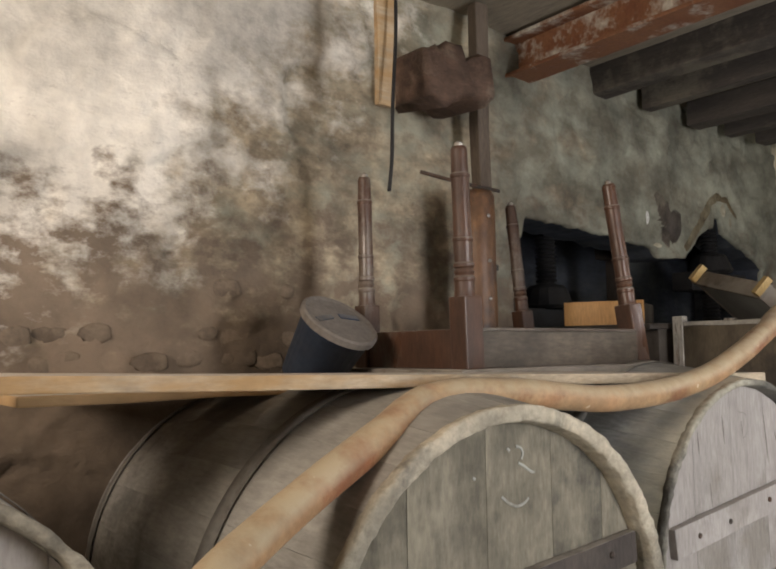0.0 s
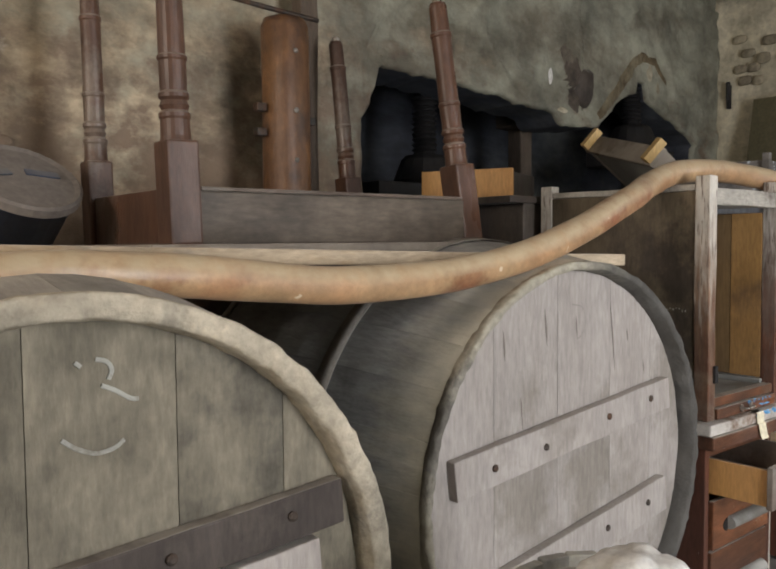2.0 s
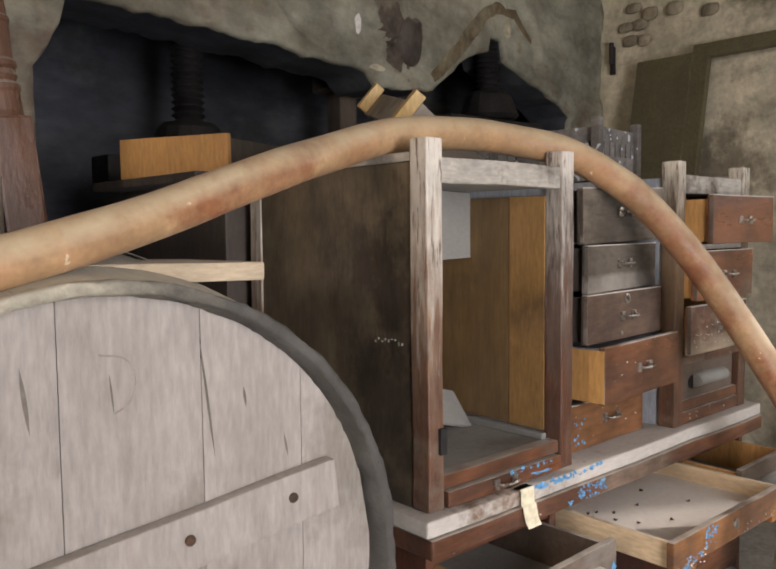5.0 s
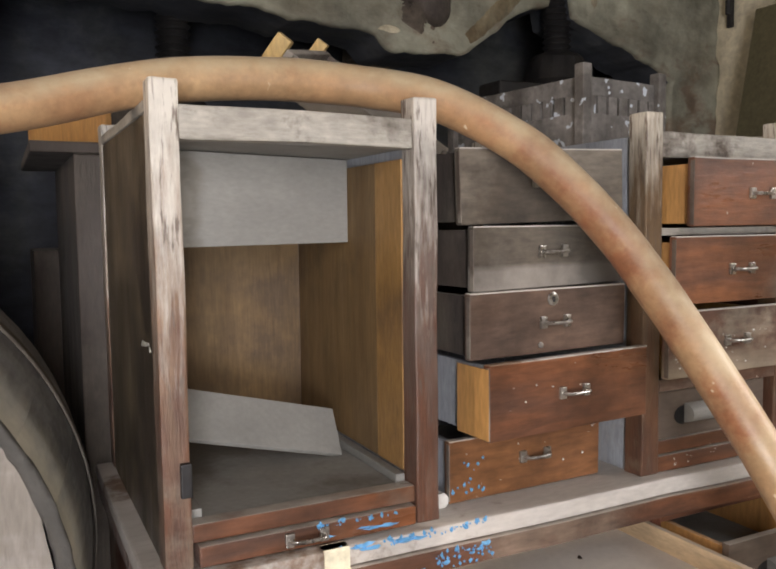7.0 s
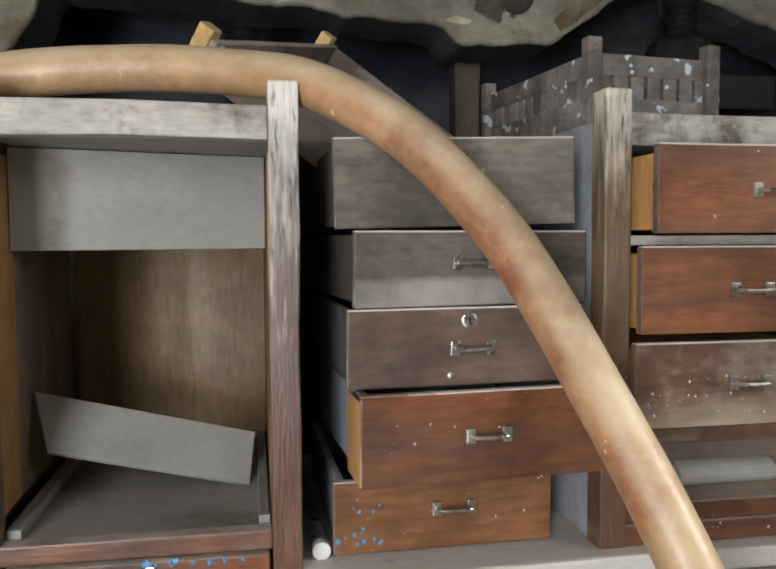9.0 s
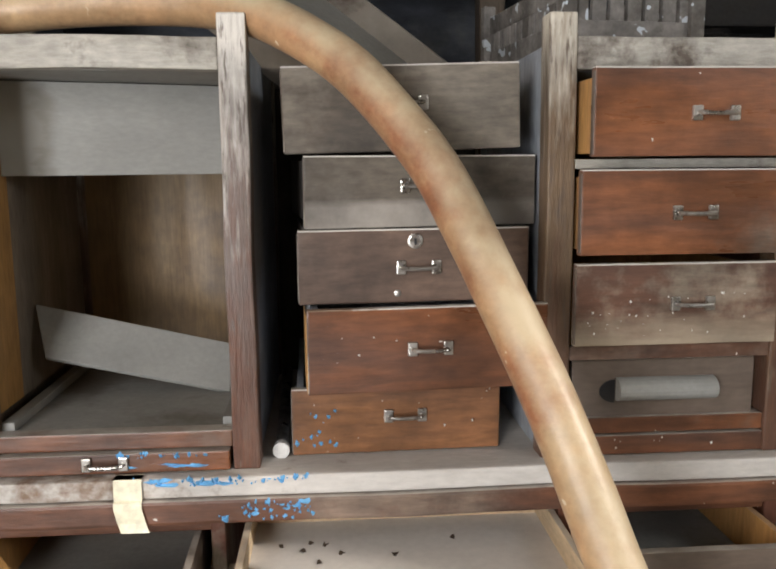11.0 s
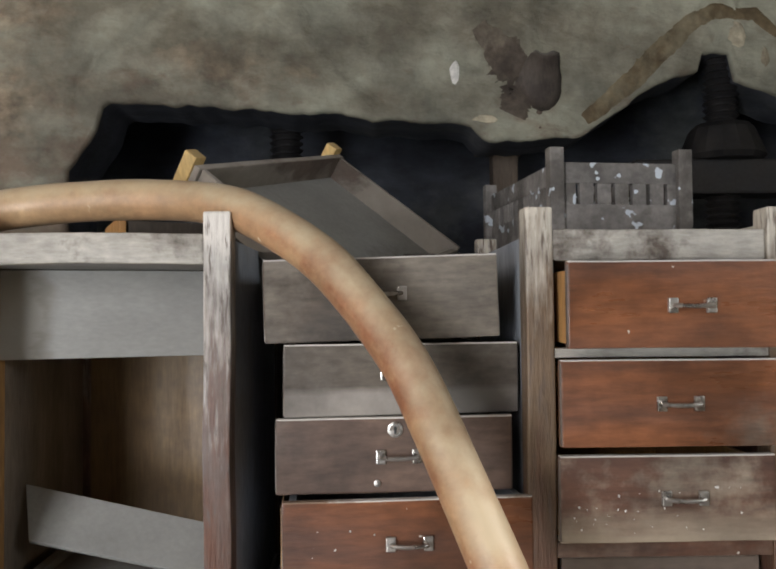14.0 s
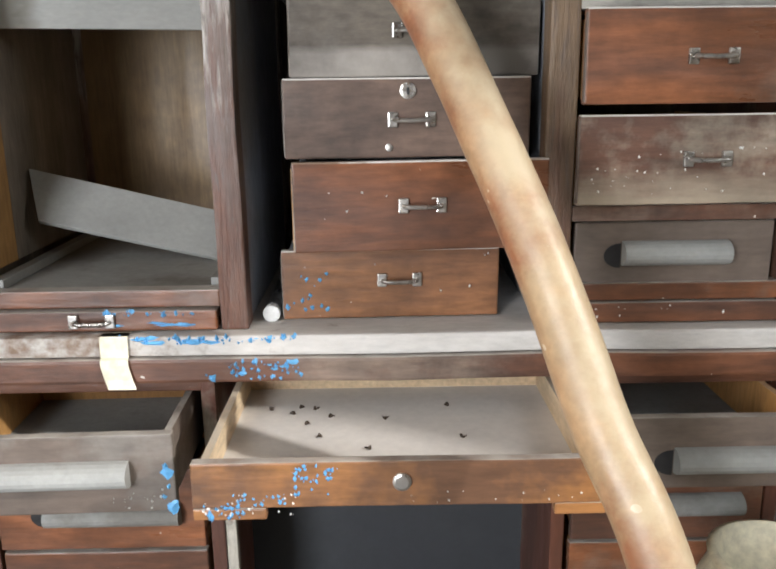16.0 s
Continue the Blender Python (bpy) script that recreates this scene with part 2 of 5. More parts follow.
LEGW = surface("half_flaked_cream_leg", (0.15, 0.062, 0.034), (0.075, 0.037, 0.026), (0.21, 0.16, 0.12), 5, (4, 4, 0.5), rough=0.45, bump=0.3, wear=0.2, dust=0.5, mottle=0.3, blend=0.8, band_noise=2.4, bands=[((0, 0, 1), 0.1, 0.75, (0.16, 0.125, 0.105)), ((0, 0, 1), 0.46, 0.84, (0.54, 0.51, 0.46)), ((0, 0, 1), -0.6, 4.5, (0.13, 0.1, 0.08), 0.2)])
LEGY = surface("bare_brown_leg", (0.14, 0.062, 0.034), (0.085, 0.043, 0.028), (0.2, 0.15, 0.1), 5, (4, 4, 0.5), rough=0.45, bump=0.3, wear=0.2, dust=0.5, mottle=0.3, blend=0.8, band_noise=2.0, bands=[((0, 0, 1), 0.12, 0.5, (0.16, 0.105, 0.06)), ((0, 0, 1), 0.6, 0.84, (0.54, 0.5, 0.42)), ((0, 0, 1), -0.6, 3.6, (0.12, 0.085, 0.06), 0.2)])
SIDEM = surface("scuffed_olive_side", (0.17, 0.135, 0.088), (0.11, 0.086, 0.058), (0.06, 0.047, 0.036), 4, (2, 2, 0.5), rough=0.45, bump=0.2, wear=0.2, mottle=0.3)
LIT_EDGE = surface("pale_lit_edge", (0.5, 0.47, 0.4), (0.42, 0.38, 0.32), (0.13, 0.1, 0.08), 7, (2, 2, 0.7), rough=0.75, bump=0.4, wear=0.3)
BARE = surface("bare_yellow_pine", (0.5, 0.27, 0.09), (0.42, 0.22, 0.08), None, 4, (2, 2, 0.4), rough=0.6, bump=0.12, dust=0.25)
LEMON = surface("fresh_yellow_pine", (0.56, 0.39, 0.15), (0.47, 0.31, 0.115), None, 4, (2, 2, 0.4), rough=0.6, bump=0.12, dust=0.2)
PINE = surface("pale_pine", (0.62, 0.48, 0.31), (0.54, 0.41, 0.26), None, 4, (2, 0.5, 2), rough=0.65, bump=0.12, dust=0.6)
BACKP = surface("brown_back_panel", (0.215, 0.135, 0.058), (0.15, 0.092, 0.04), (0.1, 0.065, 0.035), 3, (3, 3, 0.3), rough=0.6, bump=0.1, mottle=0.2)
GREY = surface("dust_grey_board", (0.31, 0.31, 0.29), (0.26, 0.26, 0.245), (0.19, 0.18, 0.16), 2.5, rough=0.85, bump=0.05, fine=90, wear=0.1, grainy=0.08, mottle=0.12)
DUST = surface("dust_covered_top", (0.6, 0.57, 0.53), (0.5, 0.47, 0.43), (0.22, 0.15, 0.105), 5, (0.6, 2, 2), rough=0.9, bump=0.2, wear=0.1, grainy=0.1)
WORNH = surface("flaking_cream_rail", (0.5, 0.475, 0.42), (0.41, 0.385, 0.335), (0.12, 0.095, 0.075), 6, (0.5, 2, 2), rough=0.75, bump=0.4, wear=0.25, mottle=0.25)
GREYS = surface("water_stained_grey_board", (0.31, 0.31, 0.29), (0.27, 0.27, 0.255), (0.21, 0.2, 0.18), 2.5, (0.6, 1, 1.6), rough=0.85, bump=0.05, fine=90, wear=0.1, grainy=0.08, mottle=0.12, band_noise=1.2, bands=[((-1, 0, 0), 0.53, 0.66, (0.23, 0.22, 0.195), 0.2), ((-1, 0, 0), 0.545, 0.68, (0.29, 0.28, 0.25), 0.1)])
LINING = surface("yellow_pine_lining", (0.46, 0.26, 0.09), (0.36, 0.2, 0.07), (0.22, 0.13, 0.06), 3, (2, 2, 0.4), rough=0.6, bump=0.12, mottle=0.2)
DUSTYL = surface("dusty_walnut_pale_foot", (0.108, 0.09, 0.07), (0.08, 0.066, 0.052), (0.14, 0.122, 0.1), 3.0, (0.5, 2, 2), rough=0.65, bump=0.1, fine=40, wear=0.2, grainy=0.3, dust=0.7, mottle=0.5, blend=0.35, band_noise=0.6, bands=[((0, 0, -1), -0.06, -0.025, (0.27, 0.245, 0.215))])
GREYB = surface("dusty_brown_lining", (0.25, 0.215, 0.17), (0.19, 0.16, 0.125), (0.14, 0.115, 0.09), 3, (3, 3, 0.3), rough=0.75, bump=0.1, mottle=0.2)
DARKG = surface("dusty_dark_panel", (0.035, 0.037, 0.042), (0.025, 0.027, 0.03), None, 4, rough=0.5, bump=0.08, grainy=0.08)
LEAF = surface("dry_leaf", (0.08, 0.055, 0.035), (0.05, 0.035, 0.025), None, 20, rough=0.8)
BROWNW = surface("brown_rough_timber", (0.13, 0.1, 0.075), (0.085, 0.065, 0.05), None, 4, (2, 2, 0.4), rough=0.8, bump=0.3)
RUSTW = surface("rusty_brown_timber", (0.14, 0.08, 0.052), (0.08, 0.048, 0.034), (0.2, 0.15, 0.11), 6, (0.5, 2, 2), rough=0.8, bump=0.5, mottle=0.35)
DARKW = surface("dark_old_wood", (0.06, 0.045, 0.035), (0.04, 0.032, 0.028), (0.09, 0.075, 0.06), 4, (2, 2, 0.5), rough=0.7, bump=0.2, dust=0.5)
HOSEM = surface("old_rubber_hose", (0.44, 0.29, 0.155), (0.37, 0.205, 0.1), (0.27, 0.11, 0.05), 5.0, rough=0.5, bump=0.14, fine=70, wear=0.3, grainy=0.15, spots=(0.6, 0.5, 0.36), spot_scale=38, spot_cut=0.74, dust=0.9, dust_from=-0.05, dust_tint=(0.5, 0.41, 0.27), mottle=0.25)
STEEL = surface("worn_nickel", (0.5, 0.48, 0.45), (0.38, 0.36, 0.33), (0.2, 0.17, 0.14), 30, rough=0.35, metal=0.9, bump=0.1)
RUSTP = surface("rusty_painted_steel", (0.2, 0.075, 0.035), (0.26, 0.12, 0.06), (0.6, 0.57, 0.5), 8, rough=0.75, bump=0.4, wear=0.6)
BLUED = surface("dark_blue_plastic", (0.02, 0.035, 0.07), (0.03, 0.05, 0.09), (0.07, 0.068, 0.068), 6, rough=0.55, wear=0.2, dust=0.25)
LIDM = surface("dusty_lid", (0.22, 0.195, 0.17), (0.17, 0.15, 0.132), (0.11, 0.1, 0.09), 6, rough=0.8)
CRATEM = surface("paint_splashed_crate", (0.23, 0.215, 0.2), (0.155, 0.145, 0.135), (0.1, 0.09, 0.08), 7, rough=0.75, bump=0.3, spots=(0.5, 0.55, 0.6), spot_scale=30, spot_cut=0.655, dust=0.6, mottle=0.35)
OLIVE = surface("olive_board", (0.14, 0.122, 0.066), (0.11, 0.097, 0.052), None, 4, rough=0.6, bump=0.1)
LOGM = surface("varnished_log", (0.21, 0.105, 0.045), (0.11, 0.055, 0.03), (0.06, 0.037, 0.028), 7, (1, 1, 0.5), rough=0.45, bump=0.3, mottle=0.3)
JOIST = surface("smoked_joist", (0.085, 0.07, 0.058), (0.055, 0.046, 0.04), (0.15, 0.13, 0.1), 4, (2, 0.4, 2), rough=0.85, bump=0.4, wear=0.2)
TAPE = surface("masking_tape", (0.7, 0.66, 0.5), (0.62, 0.57, 0.42), None, 8, rough=0.6, bump=0.05)
BLUEP = surface("blue_paint", (0.1, 0.33, 0.62), (0.14, 0.4, 0.68), None, 20, rough=0.5)
CHALK = surface("faded_chalk", (0.42, 0.42, 0.38), (0.33, 0.33, 0.29), (0.22, 0.21, 0.17), 30, rough=0.9)
WHITEP = surface("white_paint", (0.7, 0.69, 0.66), (0.6, 0.59, 0.56), None, 20, rough=0.5)

# ---- building helpers ----
WORLD_OF = {}


def thing(name, x, y, z, label, category, group="", rz=0.0):
    ob = new(name)
    ob.empty_display_size = 0.1
    ob.matrix_basis = pose(x, y, z, 0, 0, rz)
    WORLD_OF[ob] = ob.matrix_basis.copy()
    return tagged(ob, label, category, group)


def part(name, bm, material, parent=None, label="", smooth=False):
    """Links a bmesh, built in world metres, as one mesh object under parent."""
    if parent is not None:
        bm.transform(WORLD_OF[parent].inverted())
    bmesh.ops.recalc_face_normals(bm, faces=bm.faces)
    me = bpy.data.meshes.new(name)
    bm.to_mesh(me)
    bm.free()
    me.materials.append(material)
    if smooth:
        me.polygons.foreach_set("use_smooth", [True] * len(me.polygons))
    ob = new(name, me)
    if parent is not None:
        ob.parent = parent
        WORLD_OF[ob] = WORLD_OF[parent].copy()
    else:
        WORLD_OF[ob] = Matrix()
    if label:
        tagged(ob, label)
    return ob


def box(x0, x1, y0, y1, z0, z1, bev=0.003, m=None, bm=None, wobble=0.0):
    out = bm or bmesh.new()
    made = bmesh.new()
    bmesh.ops.create_cube(made, size=1, matrix=Matrix.Translation(((x0 + x1) / 2, (y0 + y1) / 2, (z0 + z1) / 2)) @ Matrix.Diagonal((x1 - x0, y1 - y0, z1 - z0, 1)))
    if wobble:
        long = max(range(3), key=lambda i: (x1 - x0, y1 - y0, z1 - z0)[i])
        cuts = [e for e in made.edges if abs((e.verts[0].co - e.verts[1].co)[long]) > 1e-5]
        bmesh.ops.subdivide_edges(made, edges=cuts, cuts=9, use_grid_fill=True)
        for v in made.verts:
            v.co += wobble * (noise.noise_vector(v.co * 5.0) * 1.0 + noise.noise_vector(v.co * 23.0) * 0.4)
    if bev:
        bmesh.ops.bevel(made, geom=[e for e in made.edges if e.is_manifold and e.calc_face_angle(0) > 0.6], offset=bev, segments=2, affect="EDGES", profile=0.6)
    if m is not None:
        made.transform(m)
    return merge(out, made)


def merge(out, made):
    me = bpy.data.meshes.new("tmp")
    made.to_mesh(me)
    made.free()
    out.from_mesh(me)
    bpy.data.meshes.remove(me)
    return out


def lathe(profile, m=None, seg=24, bm=None, bump=0.0):
    """Turned round z: profile of (radius, height), closed at both ends."""
    out = bm or bmesh.new()
    made = bmesh.new()
    rings = []
    for r, h in profile:
        ring = []
        for i in range(seg):
            a = math.tau * i / seg
            k = r * (1 + bump * noise.noise((math.cos(a) * 1.5, math.sin(a) * 1.5, h * 5)))
            ring.append(made.verts.new((k * math.cos(a), k * math.sin(a), h)))
        rings.append(ring)
    for lo, hi in zip(rings, rings[1:]):
        for i in range(seg):
            made.faces.new((lo[i], lo[(i + 1) % seg], hi[(i + 1) % seg], hi[i]))
    made.faces.new(rings[0][::-1])
    made.faces.new(rings[-1])
    if m is not None:
        made.transform(m)
    return merge(out, made)


def tube(points, radius, seg=16, bm=None, steps=8, wob=0.0, caps=True):
    """A round tube along a smooth line through the points."""
    out = bm or bmesh.new()
    pts = [Vector(p) for p in points]
    ext = [2 * pts[0] - pts[1]] + pts + [2 * pts[-1] - pts[-2]]
    line = []
    for i in range(1, len(ext) - 2):
        for s in range(steps):
            t = s / steps
            a, b, c, d = ext[i - 1:i + 3]
            line.append(0.5 * (2 * b + (c - a) * t + (2 * a - 5 * b + 4 * c - d) * t * t + (3 * b - a - 3 * c + d) * t ** 3))
    line.append(pts[-1])
    up = Vector((0.13, -0.2, 0.97))
    rings = []
    for i, p in enumerate(line):
        d = (line[min(i + 1, len(line) - 1)] - line[max(i - 1, 0)]).normalized()
        u = (up - d * up.dot(d)).normalized()
        up = u
        v = d.cross(u)
        ring = []
        for k in range(seg):
            a = math.tau * k / seg
            w = u * math.cos(a) + v * math.sin(a)
            r = radius * (1 + wob * noise.noise(p * 9 + w))
            ring.append(out.verts.new(p + w * r))
        rings.append(ring)
    for lo, hi in zip(rings, rings[1:]):
        for k in range(seg):
            out.faces.new((lo[k], lo[(k + 1) % seg], hi[(k + 1) % seg], hi[k]))
    if caps:
        out.faces.new(rings[0][::-1])
        out.faces.new(rings[-1])
    return out


# ---- structure ----
WALL_Y = 2.52


def wall_y(x):
    """The back wall runs slightly away from the camera's line to the right."""
    return WALL_Y + 0.075 * max(0.0, x - 1.0)


RECESS_X = (2.885, 2.912, 2.985, 3.005, 4.28, 4.33, 4.68, 4.87, 5.04, 5.2, 5.4, 5.65, 5.9)
RECESS_Z = (1.84, 1.875, 2.0, 2.1, 2.024, 1.965, 1.99, 2.12, 2.222, 2.232, 2.165, 2.085, 1.98)


def recess_top(x):
    """Height of the ragged opening in the back wall, 0 where the wall is whole."""
    if x < 2.885 or x > 5.9:
        return 0.0
    if 5.13 < x < 5.27:
        return 2.31
    return float(np.interp(x, RECESS_X, RECESS_Z))


def relief(x, z, amount=1.0):
    v = Vector((x, 3.7, z))
    flake = noise.noise(v * 2.3)
    d = 0.018 * noise.noise(v * 1.1) + 0.009 * noise.noise(v * 4.1) + 0.009 * noise.noise(v * 10) + 0.007 * noise.noise(v * 21)
    if flake > 0.08:
        d -= min(0.02, (flake - 0.08) * 1.4)
    for px, pz, pr in ((0.65, 1.93, 0.035), (0.71, 2.3, 0.018), (1.05, 1.75, 0.03), (0.62, 1.86, 0.02), (0.95, 2.24, 0.015)):
        d -= 0.03 * max(0.0, 1 - math.hypot(x - px, z - pz) / pr)
    return d * amount


def plaster_wall(name, x0, x1, z0, z1, step, at, material, hole=None, edge=None, cols=None, core=None):
    """A plastered wall with relief; at(x, z, d) gives a place d metres behind its face. edge(x): height of the opening's ragged top."""
    bm = bmesh.new()
    nx, nz = int((x1 - x0) / step), int((z1 - z0) / step)
    cut = int(nz * 0.6)
    xs = [x0 + (x1 - x0) * i / nx for i in range(nx + 1)]

    def height(x, k):
        if not edge:
            return z0 + (z1 - z0) * k / nz
        e = edge(x)
        return z0 + (e - z0) * k / cut if k <= cut else e + (z1 - e) * (k - cut) / (nz - cut)

    grid = [[bm.verts.new(at(x, height(x, k), -relief(x, height(x, k)))) for k in range(nz + 1)] for x in xs]
    for i in range(nx):
        for k in range(nz):
            xm = (xs[i] + xs[i + 1]) / 2
            if hole and hole(xm, (height(xm, k) + height(xm, k + 1)) / 2):
                continue
            bm.faces.new((grid[i][k], grid[i + 1][k], grid[i + 1][k + 1], grid[i][k + 1]))
    bmesh.ops.delete(bm, geom=[v for v in bm.verts if not v.link_faces], context="VERTS")
    rim = [e for e in bm.edges if e.is_boundary]
    made = bmesh.ops.extrude_edge_only(bm, edges=rim)
    back = Vector(at(0, 0, 0.3)) - Vector(at(0, 0, 0))
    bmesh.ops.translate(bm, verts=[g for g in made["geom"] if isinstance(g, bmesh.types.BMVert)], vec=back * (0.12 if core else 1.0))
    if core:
        # reveal behind the plaster skin, the recess's shade put into its stone colour
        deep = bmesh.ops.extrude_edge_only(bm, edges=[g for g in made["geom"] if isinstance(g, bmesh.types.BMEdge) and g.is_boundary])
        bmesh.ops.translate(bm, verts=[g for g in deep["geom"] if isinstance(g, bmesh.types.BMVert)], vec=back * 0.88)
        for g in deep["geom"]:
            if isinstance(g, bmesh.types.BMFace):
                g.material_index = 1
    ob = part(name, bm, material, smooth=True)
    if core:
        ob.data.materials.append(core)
    return tagged(ob, kind="structure")


def ragged(x):
    top = recess_top(min(max(x, 2.89), 5.895))
    return top + 0.018 * noise.noise((x * 7, 0, 3)) + 0.01 * noise.noise((x * 23, 0, 5))


wall_back = plaster_wall("wall_back", -1.5, 6.22, 0.0, 3.05, 0.022, lambda x, z, d: (x, wall_y(x) + d, z), STAINED, lambda x, z: 2.885 + 0.015 * noise.noise((0, 4, z * 6)) < x < 5.9 and z < ragged(x), ragged, core=RECESS_SHADE)
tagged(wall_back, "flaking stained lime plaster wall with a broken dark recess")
wall_right = plaster_wall("wall_right", -2.2, 2.95, 0.0, 3.05, 0.04, lambda x, z, d: (6.2 + d, x, z), PLASTERR, lambda y, z: -0.75 < y < 0.1 and 1.7 < z < 2.72)
tagged(wall_right, "old plaster wall with stones showing through and a window opening")
wall_left = plaster_wall("wall_left", -2.2, 2.6, 0.0, 3.05, 0.08, lambda x, z, d: (-1.45 - d, x, z), PLASTERW, lambda y, z: 0.45 < y < 1.35 and 1.75 < z < 2.65)
tagged(wall_left, "unseen pale wall with a small high window opening, bounces fill light")
wall_front = plaster_wall("wall_front", -1.5, 6.25, 0.0, 3.05, 0.08, lambda x, z, d: (x, -2.1 - d, z), PLASTERW, lambda x, z: 1.85 < x < 2.85 and z < 2.4)
tagged(wall_front, "unseen pale wall with a doorway, bounces fill light")

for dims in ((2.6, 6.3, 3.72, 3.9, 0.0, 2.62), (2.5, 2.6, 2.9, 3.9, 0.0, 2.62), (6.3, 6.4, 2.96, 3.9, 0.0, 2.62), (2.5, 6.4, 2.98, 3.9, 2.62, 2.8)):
    tagged(part("recess_wall", box(*dims, 0), RECESS_SHADE), "stone lining of the deep recess, its shade put into the colour", kind="structure")
tagged(part("floor", box(-1.8, 6.5, -2.5, 4.0, -0.15, 0.0, 0), FLOOR), "dusty grey cement floor", kind="structure")
tagged(part("ceiling", box(-1.8, 6.5, -2.5, 3.0, 3.03, 3.15, 0), CEIL), "dark board ceiling between joists", kind="structure")


def joist(x, z0, h, w):
    t = thing("ceiling_joist", x, 2.6, z0, "smoke-blackened rough timber ceiling joist", "joist", "ceiling joists")
    part("timber", box(x - w / 2, x + w / 2, -2.1, 2.75, z0, z0 + h, 0.012, wobble=0.014), JOIST, t)
    return t


for i, x in enumerate((3.72, 4.22, 4.74, 5.2, 5.66)):
    joist(x, 2.87 + 0.02 * math.sin(i * 2.1), 0.17, 0.13 + 0.02 * math.cos(i * 3))

beam = thing("steel_beam", 2.95, 2.6, 2.8, "rusty steel ceiling beam with flaking whitewash", "beam")
part("bottom_flange", box(2.88, 3.06, -2.1, 2.7, 2.80, 2.818, 0.003), RUSTP, beam)
part("web", box(2.962, 2.975, -2.1, 2.7, 2.818, 2.99, 0), RUSTP, beam)
part("top_flange", box(2.88, 3.06, -2.1, 2.7, 2.99, 3.008, 0.003), RUSTP, beam)

# ---- barrels ----


def disc_board(cx, cz, r, y0, y1, xa, xb):
    """A vertical board of a round head, cut to the circle."""
    bm = bmesh.new()
    xa, xb = max(xa, cx - r * 0.999), min(xb, cx + r * 0.999)
    n = 7
    top = [(x, cz + math.sqrt(max(0, r * r - (x - cx) ** 2))) for x in [xa + (xb - xa) * i / n for i in range(n + 1)]]
    low = [(x, 2 * cz - z) for x, z in top][::-1]
    ring = [bm.verts.new((x, y0, z)) for x, z in top + low]
    f = bm.faces.new(ring)
    ex = bmesh.ops.extrude_face_region(bm, geom=[f])
    bmesh.ops.translate(bm, verts=[g for g in ex["geom"] if isinstance(g, bmesh.types.BMVert)], vec=(0, y1 - y0, 0))
    return bm


